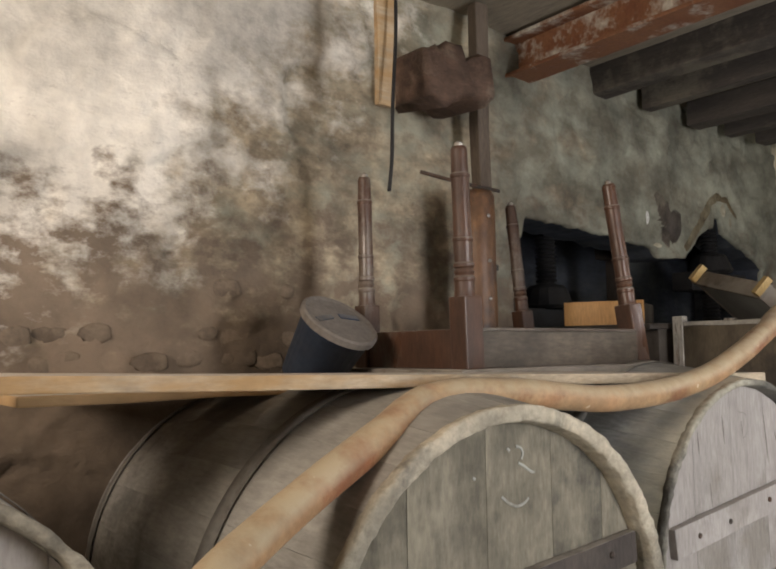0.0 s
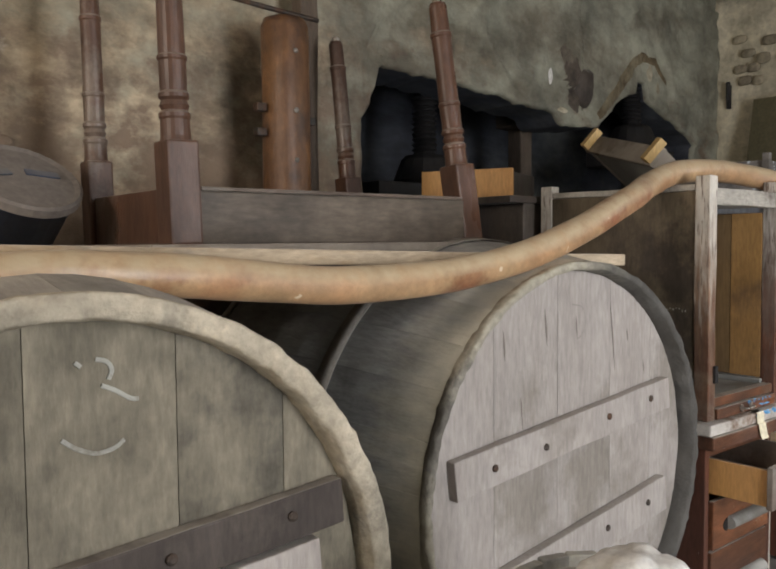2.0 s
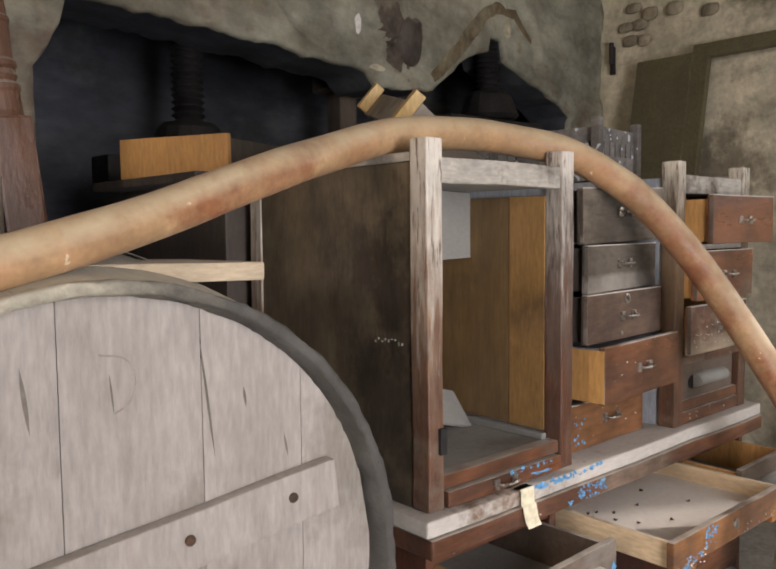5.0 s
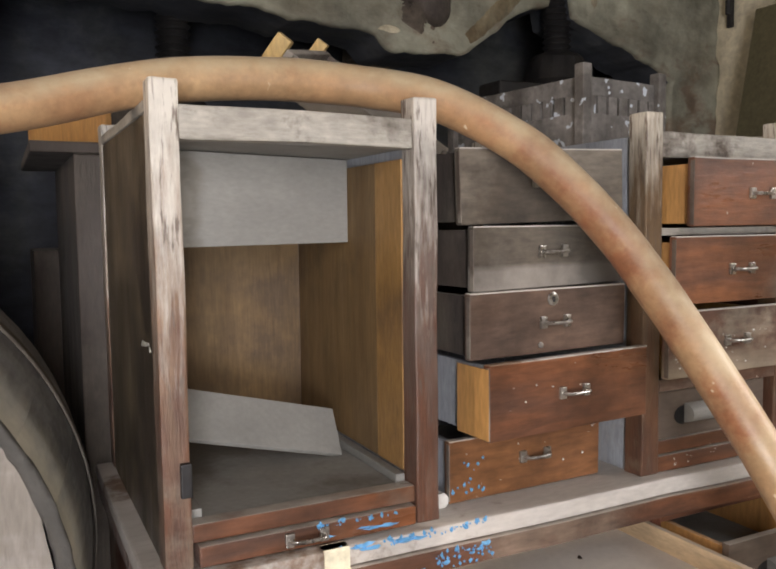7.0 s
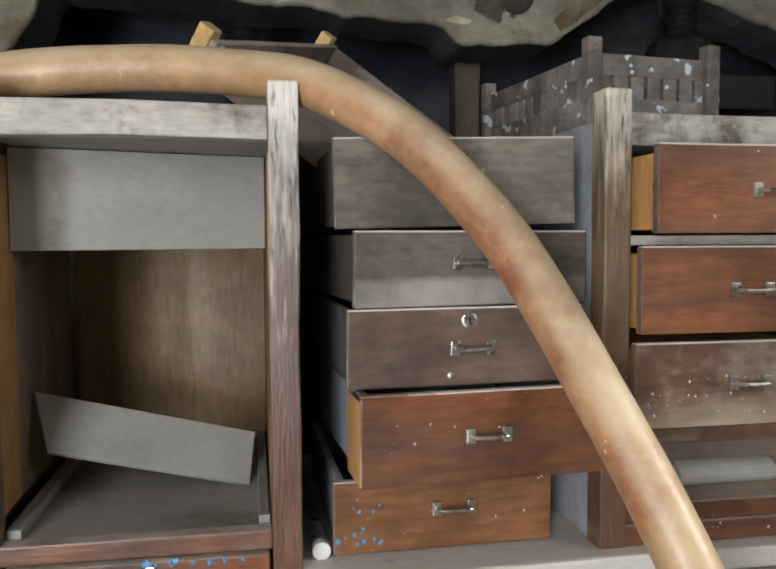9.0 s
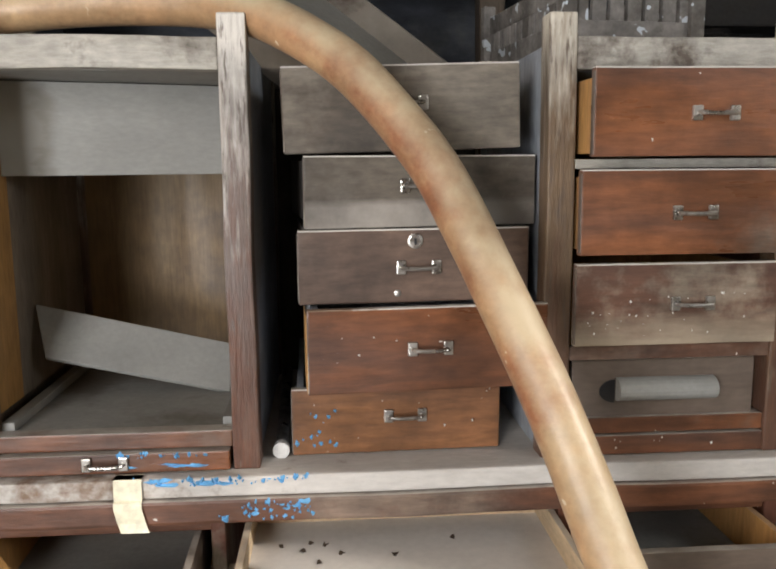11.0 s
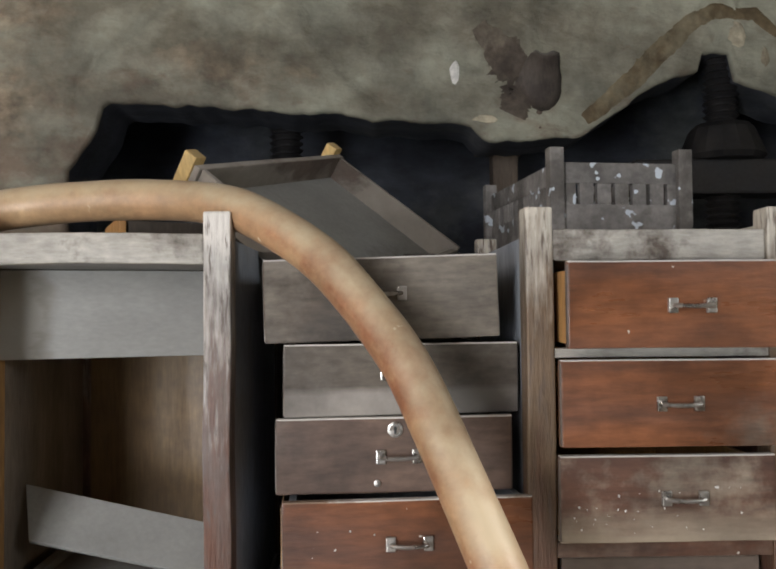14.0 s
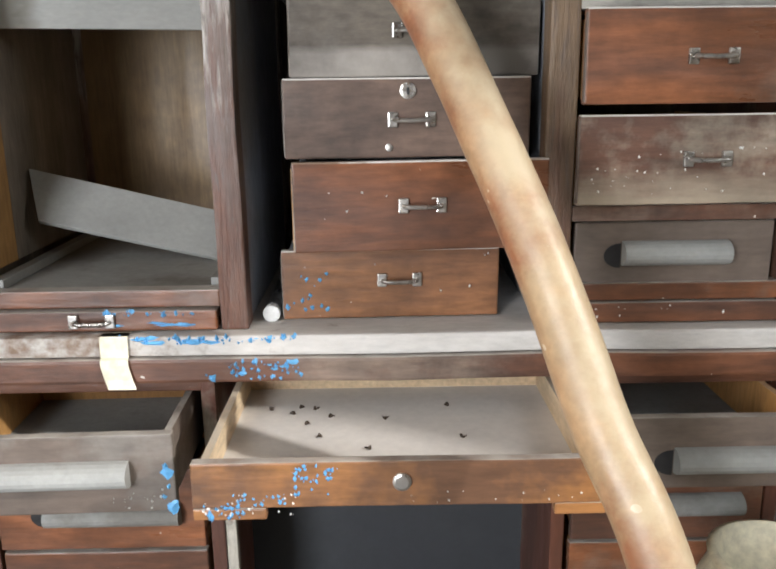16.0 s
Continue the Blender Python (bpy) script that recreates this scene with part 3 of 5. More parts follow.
def barrel(cx, cz, y0, length, r_end, r_mid, head_mat, bars, label, yaw=0.0, rim=None, sides=None, thick=0.0):
    t = thing("wine_barrel", cx, y0, cz - r_mid, label, "barrel", "great barrels under the planks", rz=yaw)
    turn = Matrix.Translation((cx, y0, 0)) @ pose(0, 0, 0, 0, 0, yaw) @ Matrix.Translation((-cx, -y0, 0))
    count, sections = 30, 9
    for i in range(count):
        bm = bmesh.new()
        gap = 0.0007
        a0, a1 = math.tau * i / count, math.tau * (i + 1) / count
        lift = 0.0012 * noise.noise((i * 1.7, cx, 0))
        end = 0.008 + 0.002 * noise.noise((i * 3.3, cx, 5))
        loops = []
        for k in range(sections + 1):
            s = k / sections
            y = y0 + length * s + (end if k == 0 else 0)
            ro = r_end + (r_mid - r_end) * math.sin(math.pi * s) + lift
            ri = ro - (0.03 if k else 0.012)
            ga = gap / ro / 2
            quad = [(ro, a0 + ga), (ro, (a0 + a1) / 2), (ro, a1 - ga), (ri, a1 - ga), (ri, a0 + ga)]
            loops.append([bm.verts.new((cx + r * math.sin(a), y, cz + r * math.cos(a))) for r, a in quad])
        for lo, hi in zip(loops, loops[1:]):
            for k in range(5):
                bm.faces.new((lo[k], lo[(k + 1) % 5], hi[(k + 1) % 5], hi[k]))
        bm.faces.new(loops[0])
        bm.faces.new(loops[-1][::-1])
        bm.transform(turn)
        part("stave", bm, sides or STAVE, t)
    # worn croze lip inside the front end
    lip = bmesh.new()
    n = 220
    rings = []
    for idx, (r, y) in enumerate(((r_end + 0.003, y0 + 0.018), (r_end + 0.0025, y0 - 0.001), (r_end - 0.002, y0 - 0.005), (r_end - 0.014 - thick, y0 - 0.004), (r_end - 0.018 - thick, y0 + 0.002), (r_end - 0.022 - thick, y0 + 0.04), (r_end - 0.024 - thick, y0 + 0.07), (r_end - 0.015, y0 + 0.08))):
        ring = []
        for j in range(n):
            a = math.tau * j / n
            v = Vector((math.cos(a) * 9, math.sin(a) * 9, idx * 0.7 + cx))
            k = r + (0.003 if idx else 0.001) * noise.noise(v) + 0.0035 * noise.noise(v * 4)
            ring.append(lip.verts.new((cx + k * math.sin(a), y + (0.006 * noise.noise(v * 1.7) + 0.004 * noise.noise(v * 5) if idx else 0), cz + k * math.cos(a))))
        rings.append(ring)
    for lo, hi in zip(rings, rings[1:] + rings[:1]):
        for j in range(n):
            lip.faces.new((lo[j], lo[(j + 1) % n], hi[(j + 1) % n], hi[j]))
    lip.transform(turn)
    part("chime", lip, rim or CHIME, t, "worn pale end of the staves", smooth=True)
    for s, w in ((0.3, 0.05), (0.92, 0.05)):
        hoop = bmesh.new()
        rr = []
        for y, dr in ((0, 0.001), (0, 0.0035), (w, 0.0035), (w, 0.001)):
            yy = y0 + length * s + y
            r = r_end + (r_mid - r_end) * math.sin(math.pi * (s + y / length)) + dr + 0.003
            rr.append([hoop.verts.new((cx + r * math.sin(math.tau * j / n), yy, cz + r * math.cos(math.tau * j / n))) for j in range(n)])
        for lo, hi in zip(rr, rr[1:] + rr[:1]):
            for j in range(n):
                hoop.faces.new((lo[j], lo[(j + 1) % n], hi[(j + 1) % n], hi[j]))
        hoop.transform(turn)
        part("hoop", hoop, HOOP, t, "dark rusted iron hoop", smooth=True)
    cuts = [-1.0, -0.55, -0.1, 0.33, 0.7, 1.0]
    r = r_end - 0.022 - thick
    for a, b in zip(cuts, cuts[1:]):
        bm = disc_board(cx, cz, r, y0 + 0.045, y0 + 0.075, cx + a * r + 0.0007, cx + b * r - 0.0007)
        bm.transform(turn)
        part("head_board", bm, head_mat, t)
    for z, half, width, slope, *own in bars:
        x0, x1 = cx - half * 1.0, cx + half * 0.97
        m = turn @ Matrix.Translation((cx, 0, z)) @ pose(0, 0, 0, 0, -slope, 0) @ Matrix.Translation((-cx, 0, -z))
        bar = part("crossbar", box(x0, x1, y0 + 0.018, y0 + 0.045, z - width / 2, z + width / 2, 0.004, m, wobble=0.003), own[0] if own else head_mat, t, "nailed wooden crossbar")
        for k in (-0.72, -0.3, 0.3, 0.75):
            part("nail", lathe([(0.009, 0), (0.009, 0.004), (0.004, 0.007)], m @ Matrix.Translation((cx + half * k, y0 + 0.018, z + 0.01 * math.sin(k * 9))) @ pose(0, 0, 0, 90), seg=8), IRON, bar)
    # timber cradle
    for s in (0.2, 0.75):
        part("cradle_beam", box(cx - 0.5, cx + 0.5, y0 + length * s, y0 + length * s + 0.12, 0.0, cz - r_mid + 0.03, 0.01), DARKW, t, "dark timber cradle")
    return t


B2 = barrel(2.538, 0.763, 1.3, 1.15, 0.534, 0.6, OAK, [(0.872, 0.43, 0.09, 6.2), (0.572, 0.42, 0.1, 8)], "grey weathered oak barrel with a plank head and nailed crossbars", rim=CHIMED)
B1 = barrel(1.258, 0.762, 1.15, 1.25, 0.526, 0.585, OAKG, [(0.884, 0.455, 0.076, 4.4, DARKW), (0.785, 0.41, 0.1, 4.4, OAK)], "greenish mouldy oak barrel with chalk marks on its head", sides=STAVEL, thick=0.016)
B3 = barrel(-0.045, 0.75, 1.15, 0.9, 0.545, 0.55, OAK, [(0.8, 0.47, 0.1, 0)], "grey weathered oak barrel beside the mouldy barrel")

# ---- planks and the upturned table ----


def long_plank(x0, x1, y0, y1, z0, z1, tilt, label):
    t = thing("plank", (x0 + x1) / 2, (y0 + y1) / 2, z0, label, "plank", "planks over the barrels")
    c = Vector(((x0 + x1) / 2, (y0 + y1) / 2, z0))
    part("board", box(x0, x1, y0, y1, z0, z1, 0.004, Matrix.Translation(c) @ pose(0, 0, 0, 0, tilt, 0) @ Matrix.Translation(-c), wobble=0.005), PLANK, t)
    return t


long_plank(-1.3, 2.87, 1.41, 1.72, 1.333, 1.365, 1.5, "raw pine plank with an orange edge laid over the barrels")
long_plank(0.4, 2.75, 1.77, 2.1, 1.30, 1.325, 0.0, "dusty pine plank laid over the barrels")
long_plank(0.6, 2.7, 2.12, 2.42, 1.30, 1.325, 0.0, "dusty pine plank laid over the barrels")

table = thing("upturned_table", 2.1, 2.0, 1.325, "dusty walnut table turned upside down with turned legs in the air", "table")
part("tabletop", box(1.58, 2.66, 1.66, 2.42, 1.326, 1.35, 0.004), DUSTY, table)
ap = part("apron", box(1.7, 2.53, 1.715, 1.737, 1.35, 1.468, 0.004), DUSTYS, table)
part("moulding", box(1.715, 2.52, 1.708, 1.742, 1.468, 1.477, 0.003), DUSTY, ap, "pale dusty moulded edge")
part("apron", box(1.7, 2.5, 2.28, 2.3, 1.35, 1.475, 0.004), DUSTYS, table)
part("apron", box(1.66, 1.682, 1.76, 2.24, 1.35, 1.475, 0.004), TURNED, table)
part("apron", box(2.53, 2.552, 1.78, 2.25, 1.35, 1.475, 0.004), TURNED, table)
LEG = [(0.04, 0.225), (0.037, 0.24), (0.036, 0.275), (0.039, 0.28), (0.039, 0.288), (0.031, 0.295), (0.037, 0.305), (0.031, 0.316), (0.038, 0.322), (0.038, 0.33), (0.033, 0.336), (0.034, 0.4), (0.037, 0.404), (0.037, 0.41), (0.033, 0.414), (0.032, 0.53), (0.033, 0.6), (0.036, 0.604), (0.036, 0.612), (0.031, 0.617), (0.03, 0.69), (0.026, 0.7)]
for x, y, lx, ly in ((1.677, 1.735, -0.02, 0), (2.572, 1.75, -0.055, 0.06), (1.68, 2.26, -0.01, 0), (2.57, 2.3, -0.03, 0.05)):
    m = Matrix.Translation((x, y, 1.345)) @ pose(0, 0, 0, -math.degrees(ly / 0.7), math.degrees(lx / 0.7), 0)
    k = 0.88 if y < 2 else 0.8
    leg = part("leg", lathe([(r * k, h) for r, h in LEG], m, 22, bm=box(-0.042 * k, 0.042 * k, -0.042 * k, 0.042 * k, 0.004, 0.23, 0.006, m)), TURNED, table)
    part("foot_cap", lathe([(0.014, 0.7), (0.014, 0.712), (0.006, 0.718)], m, 12), STEEL, leg, "small metal foot cap")

# ---- posts, log, bucket at the wall ----
post = thing("timber_post", 2.44, 2.33, 0.0, "brown rough timber post reaching the ceiling", "post")
part("shaft", box(2.47, 2.55, 2.47, 2.53, 0.0, 3.02, 0.008, wobble=0.012), BROWNW, post)
log = thing("log_post", 2.35, 2.44, 0.0, "varnished log post with iron nails against the wall", "post")
part("trunk", lathe([(0.082, 0.0), (0.08, 0.6), (0.083, 1.3), (0.08, 1.6), (0.078, 1.8), (0.08, 2.06), (0.07, 2.085)], Matrix.Translation((2.34, 2.36, 0)), 24, bump=0.08), LOGM, log, smooth=True)
for x, z in ((2.24, 1.79), (2.43, 1.76), (2.24, 1.71)):
    part("hook", box(x - 0.018, x + 0.018, 2.34, 2.37, z - 0.012, z + 0.014, 0.004), IRON, log)
for z in (1.78, 1.97, 1.62):
    part("nail", lathe([(0.009, 0), (0.009, 0.003), (0.004, 0.006)], Matrix.Translation((2.33, 2.279, z)) @ pose(0, 0, 0, 90), 8), STEEL, log)
stub = thing("beam_stub", 2.12, 2.4, 2.45, "broken dark brown timber jutting from the wall", "beam")
part("log_end", box(1.98, 2.4, 2.3, 2.56, 2.46, 2.66, 0.03, Matrix.Translation((2.2, 2.4, 2.56)) @ pose(0, 0, 0, 0, -9, 8) @ Matrix.Translation((-2.2, -2.4, -2.56)), wobble=0.035), RUSTW, stub, smooth=True)
rodw = thing("wall_rod", 2.18, 2.42, 2.1, "thin rusty iron rod sticking out across the wall", "rod")
part("bar", tube([(1.98, 2.30, 2.115), (2.2, 2.32, 2.105), (2.46, 2.34, 2.1)], 0.008, 8), IRON, rodw, smooth=True)
hang = thing("hanging_board", 1.72, 2.2, 2.3, "orange pine board hanging from the ceiling", "board")
part("board", box(1.69, 1.77, 2.19, 2.215, 2.31, 3.03, 0.004, wobble=0.003), PLANK, hang)
cable = thing("hanging_cable", 1.69, 2.15, 1.97, "black cable hanging from the ceiling", "cable")
part("wire", tube([(1.75, 2.16, 3.02), (1.735, 2.14, 2.6), (1.70, 2.12, 2.3), (1.685, 2.11, 2.1), (1.67, 2.11, 1.97)], 0.007, 8), BLACK, cable, smooth=True)

bucket = thing("blue_bucket", 1.44, 2.2, 1.33, "dark blue bucket tipped forward with a dusty grey lid", "bucket")
tip = Matrix.Translation((1.45, 2.1, 1.512)) @ pose(0, 0, 0, 38, 0, 12)
part("body", lathe([(0.1, -0.24), (0.125, -0.02), (0.132, -0.02), (0.132, -0.005)], tip, 28), BLUED, bucket, smooth=True)
lid = part("lid", lathe([(0.138, -0.02), (0.138, 0.0), (0.13, 0.006), (0.118, 0.0), (0.0001, 0.0)], tip, 28), LIDM, bucket, "dusty grey lid")
for x0, x1, a in ((-0.1, -0.02, 12), (0.01, 0.09, -8)):
    part("handle_slot", box(x0, x1, 0.012, 0.035, -0.001, 0.0035, 0.001, tip @ pose(0, 0, 0, 0, 0, a)), BLUED, lid, "dark slot in the lid")

# ---- the two desks ----


def bow_handle(parent, x, y, z, w=0.061, m=None):
    """A bow handle on two square plates, standing off a drawer front at y."""
    mm = m or Matrix()
    bm = box(x - w / 2 - 0.008, x - w / 2 + 0.008, y - 0.007, y, z - 0.012, z + 0.012, 0.002, mm)
    box(x + w / 2 - 0.008, x + w / 2 + 0.008, y - 0.007, y, z - 0.012, z + 0.012, 0.002, mm, bm)
    b = bmesh.new()
    tube([(x - w / 2, y - 0.006, z), (x - w / 2 + 0.004, y - 0.018, z), (x, y - 0.02, z - 0.001), (x + w / 2 - 0.004, y - 0.018, z), (x + w / 2, y - 0.006, z)], 0.0036, 8, bm=b, steps=4)
    b.transform(mm)
    merge(bm, b)
    return part("handle", bm, STEEL, parent, "worn nickel bow handle", smooth=False)


def half_round_pull(parent, x0, x1, y, z, mat, m=None):
    """A long half-round pull with a black patch for the shade of its hollow end."""
    bm = bmesh.new()
    n, r = 10, 0.021
    outer = []
    for x in (x0, x1):
        outer.append([bm.verts.new((x, y - r * 1.3 * math.sin(math.pi * k / n), z + r * math.cos(math.pi * k / n))) for k in range(n + 1)])
    for k in range(n):
        bm.faces.new((outer[0][k], outer[0][k + 1], outer[1][k + 1], outer[1][k]))
    bm.faces.new(outer[0])
    bm.faces.new(outer[1][::-1])
    bm.faces.new((outer[0][0], outer[1][0], outer[1][n], outer[0][n]))
    if m is not None:
        bm.transform(m)
    pull = part("pull", bm, mat, parent, "long half-round wooden pull")
    # flat black piece stands for the shade in the finger hollow
    hb = bmesh.new()
    ring = [hb.verts.new((x0 - 0.002 - 0.028 * math.sin(math.pi * k / n), y - 0.0015, z - 0.004 + r * math.cos(math.pi * k / n))) for k in range(n + 1)]
    f = hb.faces.new(ring)
    ex = bmesh.ops.extrude_face_region(hb, geom=[f])
    bmesh.ops.translate(hb, verts=[g for g in ex["geom"] if isinstance(g, bmesh.types.BMVert)], vec=(0, 0.004, 0))
    if m is not None:
        hb.transform(m)
    part("finger_hollow", hb, BLACK, pull)


def drawer(x0, x1, y0, depth, z0, z1, front, label, m=None, handle=None, pull=None, side=BARE, inside=GREY, group="drawers", category="drawer", lip=0.012, top_thing=None, name="drawer", other_side=None):
    """An open box drawer with its front at y0: a thing of its own, or a part of top_thing."""
    mm = m or Matrix()
    c = mm @ Vector(((x0 + x1) / 2, y0, z0))
    if top_thing is None:
        t = thing(name, c.x, c.y, c.z, label, category, group)
        fr = part("front", box(x0, x1, y0, y0 + 0.018, z0, z1, 0.003, mm, wobble=0.0012), front, t)
    else:
        t = part(name, box(x0, x1, y0, y0 + 0.018, z0, z1, 0.003, mm, wobble=0.0012), front, top_thing, label)
        fr = t
    d = y0 + depth
    h = z1 - lip
    part("side", box(x0 + 0.01, x0 + 0.022, y0 + 0.018, d, z0 + 0.006, h, 0.001, mm), side, t)
    part("side", box(x1 - 0.022, x1 - 0.01, y0 + 0.018, d, z0 + 0.006, h, 0.001, mm), other_side or side, t)
    part("back", box(x0 + 0.022, x1 - 0.022, d - 0.012, d, z0 + 0.006, h - 0.01, 0.001, mm), side, t)
    part("bottom", box(x0 + 0.022, x1 - 0.022, y0 + 0.018, d - 0.012, z0 + 0.012, z0 + 0.02, 0, mm), inside, t)
    if handle:
        bow_handle(t, handle[0], y0, handle[1], m=mm)
    if handle and label != "" or top_thing is not None and handle:
        part("top_edge", box(x0 + 0.001, x1 - 0.001, y0 - 0.0006, y0 + 0.014, z1 - 0.0018, z1 + 0.0008, 0.0004, mm, wobble=0.0008), DUST, fr, "pale dusty worn edge")
        part("edge_wear", box(x0 - 0.0006, x0 + 0.0012, y0 - 0.0006, y0 + 0.01, z0 + 0.004, z1 - 0.006, 0.0004, mm, wobble=0.0012), DUSTY, fr, "dusty worn edge")
    if pull:
        half_round_pull(t, pull[0], pull[1], y0, pull[2], GREY, mm)
    return t


# lower desk, upright
ldesk = thing("twin_pedestal_desk", 3.9, 1.65, 0.0, "old red-stained twin pedestal desk with its drawers pulled open", "desk")
part("desktop", box(3.172, 4.685, 1.297, 2.02, 0.705, 0.748, 0.006, wobble=0.003), MAHOG, ldesk, "red-stained desktop with splashes of blue paint")
for x0, x1 in ((3.19, 3.215), (3.60, 3.625), (4.215, 4.24), (4.6, 4.625)):
    part("pedestal_side", box(x0, x1, 1.335, 1.99, 0.02, 0.705, 0.003), MAHOGV, ldesk)
for x0, x1 in ((3.215, 3.6), (4.24, 4.6)):
    part("pedestal_back", box(x0, x1, 1.97, 1.985, 0.05, 0.705, 0), DARKW, ldesk)
    part("pedestal_floor", box(x0, x1, 1.34, 1.97, 0.05, 0.07, 0), DARKW, ldesk)
    part("rail", box(x0, x1, 1.34, 1.37, 0.675, 0.705, 0.002), MAHOG, ldesk)
# pedestal's inner edge as a pale strip, coloured as if lit
part("stile", box(3.626, 3.645, 1.34, 1.36, 0.02, 0.6, 0.002), LIT_EDGE, ldesk, "pale inner stile, the light on it put into its colour")
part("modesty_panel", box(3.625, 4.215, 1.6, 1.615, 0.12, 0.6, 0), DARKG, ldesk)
left_drawer = drawer(3.218, 3.597, 1.142, 0.42, 0.555, 0.682, DUSTY, "", m=Matrix.Translation((3.218, 1.142, 0)) @ pose(0, 0, 0, 0, 0, 1.5) @ Matrix.Translation((-3.218, -1.142, 0)), pull=(3.31, 3.53, 0.62), top_thing=ldesk, other_side=DUSTY)
drawer(4.25, 4.592, 1.17, 0.42, 0.567, 0.686, DUSTY, "", pull=(4.362, 4.55, 0.616), top_thing=ldesk)
for x0, x1 in ((3.225, 3.592), (4.25, 4.592)):
    drawer(x0, x1, 1.325, 0.42, 0.38, 0.535, MAHOG, "", pull=(x0 + 0.09, x1 - 0.04, 0.45), top_thing=ldesk)
    drawer(x0, x1, 1.33, 0.42, 0.09, 0.37, MAHOG, "", pull=(x0 + 0.09, x1 - 0.04, 0.25), top_thing=ldesk)
mid = drawer(3.648, 4.222, 1.045, 0.4, 0.618, 0.686, MIDM, "", top_thing=ldesk, lip=0.004, inside=PALE, side=PINE)
part("apron", box(3.648, 3.75, 1.0455, 1.0625, 0.6, 0.6175, 0.003), MIDM, mid)
part("apron", box(4.15, 4.222, 1.0455, 1.0625, 0.6, 0.6175, 0.003), MIDM, mid)
part("lock", lathe([(0.013, 0), (0.013, 0.004), (0.009, 0.006), (0.0001, 0.006)], Matrix.Translation((3.938, 1.045, 0.656)) @ pose(0, 0, 0, 90), 16), STEEL, mid, "round metal lock plate")

# upper desk, upside down on the lower one
udesk = thing("upside_down_desk", 3.9, 1.65, 0.745, "old desk stacked upside down with flaking cream paint on its feet", "desk")
part("desktop", box(3.168, 4.69, 1.305, 2.0, 0.7495, 0.785, 0.006, wobble=0.003), DUST, udesk, "dust-covered underside of the desktop")
for x, w in ((3.222, 0.044), (3.666, 0.046), (4.204, 0.048), (4.612, 0.046)):
    for y0 in (1.335, 1.94):
        leg = part("leg", box(x - w / 2, x + w / 2, y0, y0 + 0.05, 0.786, 1.545, 0.004, wobble=0.003), LEGM if x < 3.3 else LEGW if x < 3.7 else LEGY, udesk, "flaking cream paint over red-stained leg")
for x0, x1 in ((3.203, 3.217), (3.652, 3.684), (4.185, 4.199), (4.606, 4.62)):
    part("side_panel", box(x0, x1, 1.385, 1.94, 0.786, 1.5, 0.002), SIDEM if x0 < 3.3 else (SLATE if x0 < 4.19 else MAHOGV), udesk)
for x0, x1 in ((3.2445, 3.6425), (4.2285, 4.5885)):
    part("front_rail", box(x0, x1, 1.34, 1.375, 1.456, 1.508, 0.004, wobble=0.003), WORNH, udesk, "flaking cream painted rail")
    part("back_rail", box(x0, x1, 1.95, 1.985, 1.456, 1.508, 0.004), WORNH, udesk)
    part("back_panel", box(x0, x1, 1.93, 1.942, 0.786, 1.44, 0), BACKP, udesk)
    part("bottom_rail", box(x0, x1, 1.342, 1.375, 0.825, 0.855, 0.003), MAHOG, udesk)
    part("end_board", box(x0 - 0.01, x1 + 0.01, 1.376, 1.94, 1.458, 1.47, 0), GREY, udesk)
for x0 in (3.2, 4.606):
    part("side_rail", box(x0, x0 + 0.03, 1.386, 1.939, 1.501, 1.52, 0.003, wobble=0.002), WORNH, udesk, "flaking cream painted rail")
part("latch", box(3.226, 3.244, 1.325, 1.336, 0.905, 0.96, 0.003), BLACK, udesk, "black iron latch")
part("cabinet_floor", box(3.2445, 3.6425, 1.376, 1.93, 0.838, 0.85, 0), GREY, udesk, "dusty cabinet floor")
for x0, x1 in ((3.246, 3.268), (3.622, 3.64)):
    part("runner", box(x0, x1, 1.376, 1.93, 0.851, 0.868, 0.002), GREY, udesk)
thin = part("thin_drawer", box(3.252, 3.638, 1.33, 1.5, 0.788, 0.822, 0.003), MAHOG, udesk)
bow_handle(thin, 3.43, 1.33, 0.806)
part("side_lining", box(3.6425, 3.6515, 1.386, 1.494, 0.87, 1.44, 0.001), LINING, udesk, "bare yellow pine lining")
part("side_lining", box(3.6435, 3.6515, 1.497, 1.93, 0.87, 1.44, 0.001), BACKP, udesk, "brown back lining board")
part("side_lining", box(3.218, 3.227, 1.386, 1.53, 0.87, 1.44, 0.001), LINING, udesk, "bare yellow pine lining")
part("side_lining", box(3.218, 3.226, 1.533, 1.929, 0.87, 1.44, 0.001), GREYB, udesk, "dusty grey-brown inner side")
part("inner_board", box(0, 0.43, 0, 0.014, 1.287, 1.456, 0.002, pose(3.2285, 1.505, 0, 0, 0, 16)), GREYS, udesk, "grey dusty board across the top of the cabinet")
loose = thing("loose_board", 3.45, 1.56, 0.87, "loose grey board leaning inside the open cabinet", "board")
bm = box(-0.2, 0.215, -0.006, 0.006, 0, 0.11, 0.002)
for v in bm.verts:
    if v.co.x < 0:
        v.co.x += 0.06 - 0.45 * v.co.z
bm.transform(Matrix.Translation((3.4, 1.565, 0.903)) @ pose(0, 0, 0, -42, 15, 8))
part("board", bm, GREY, loose)

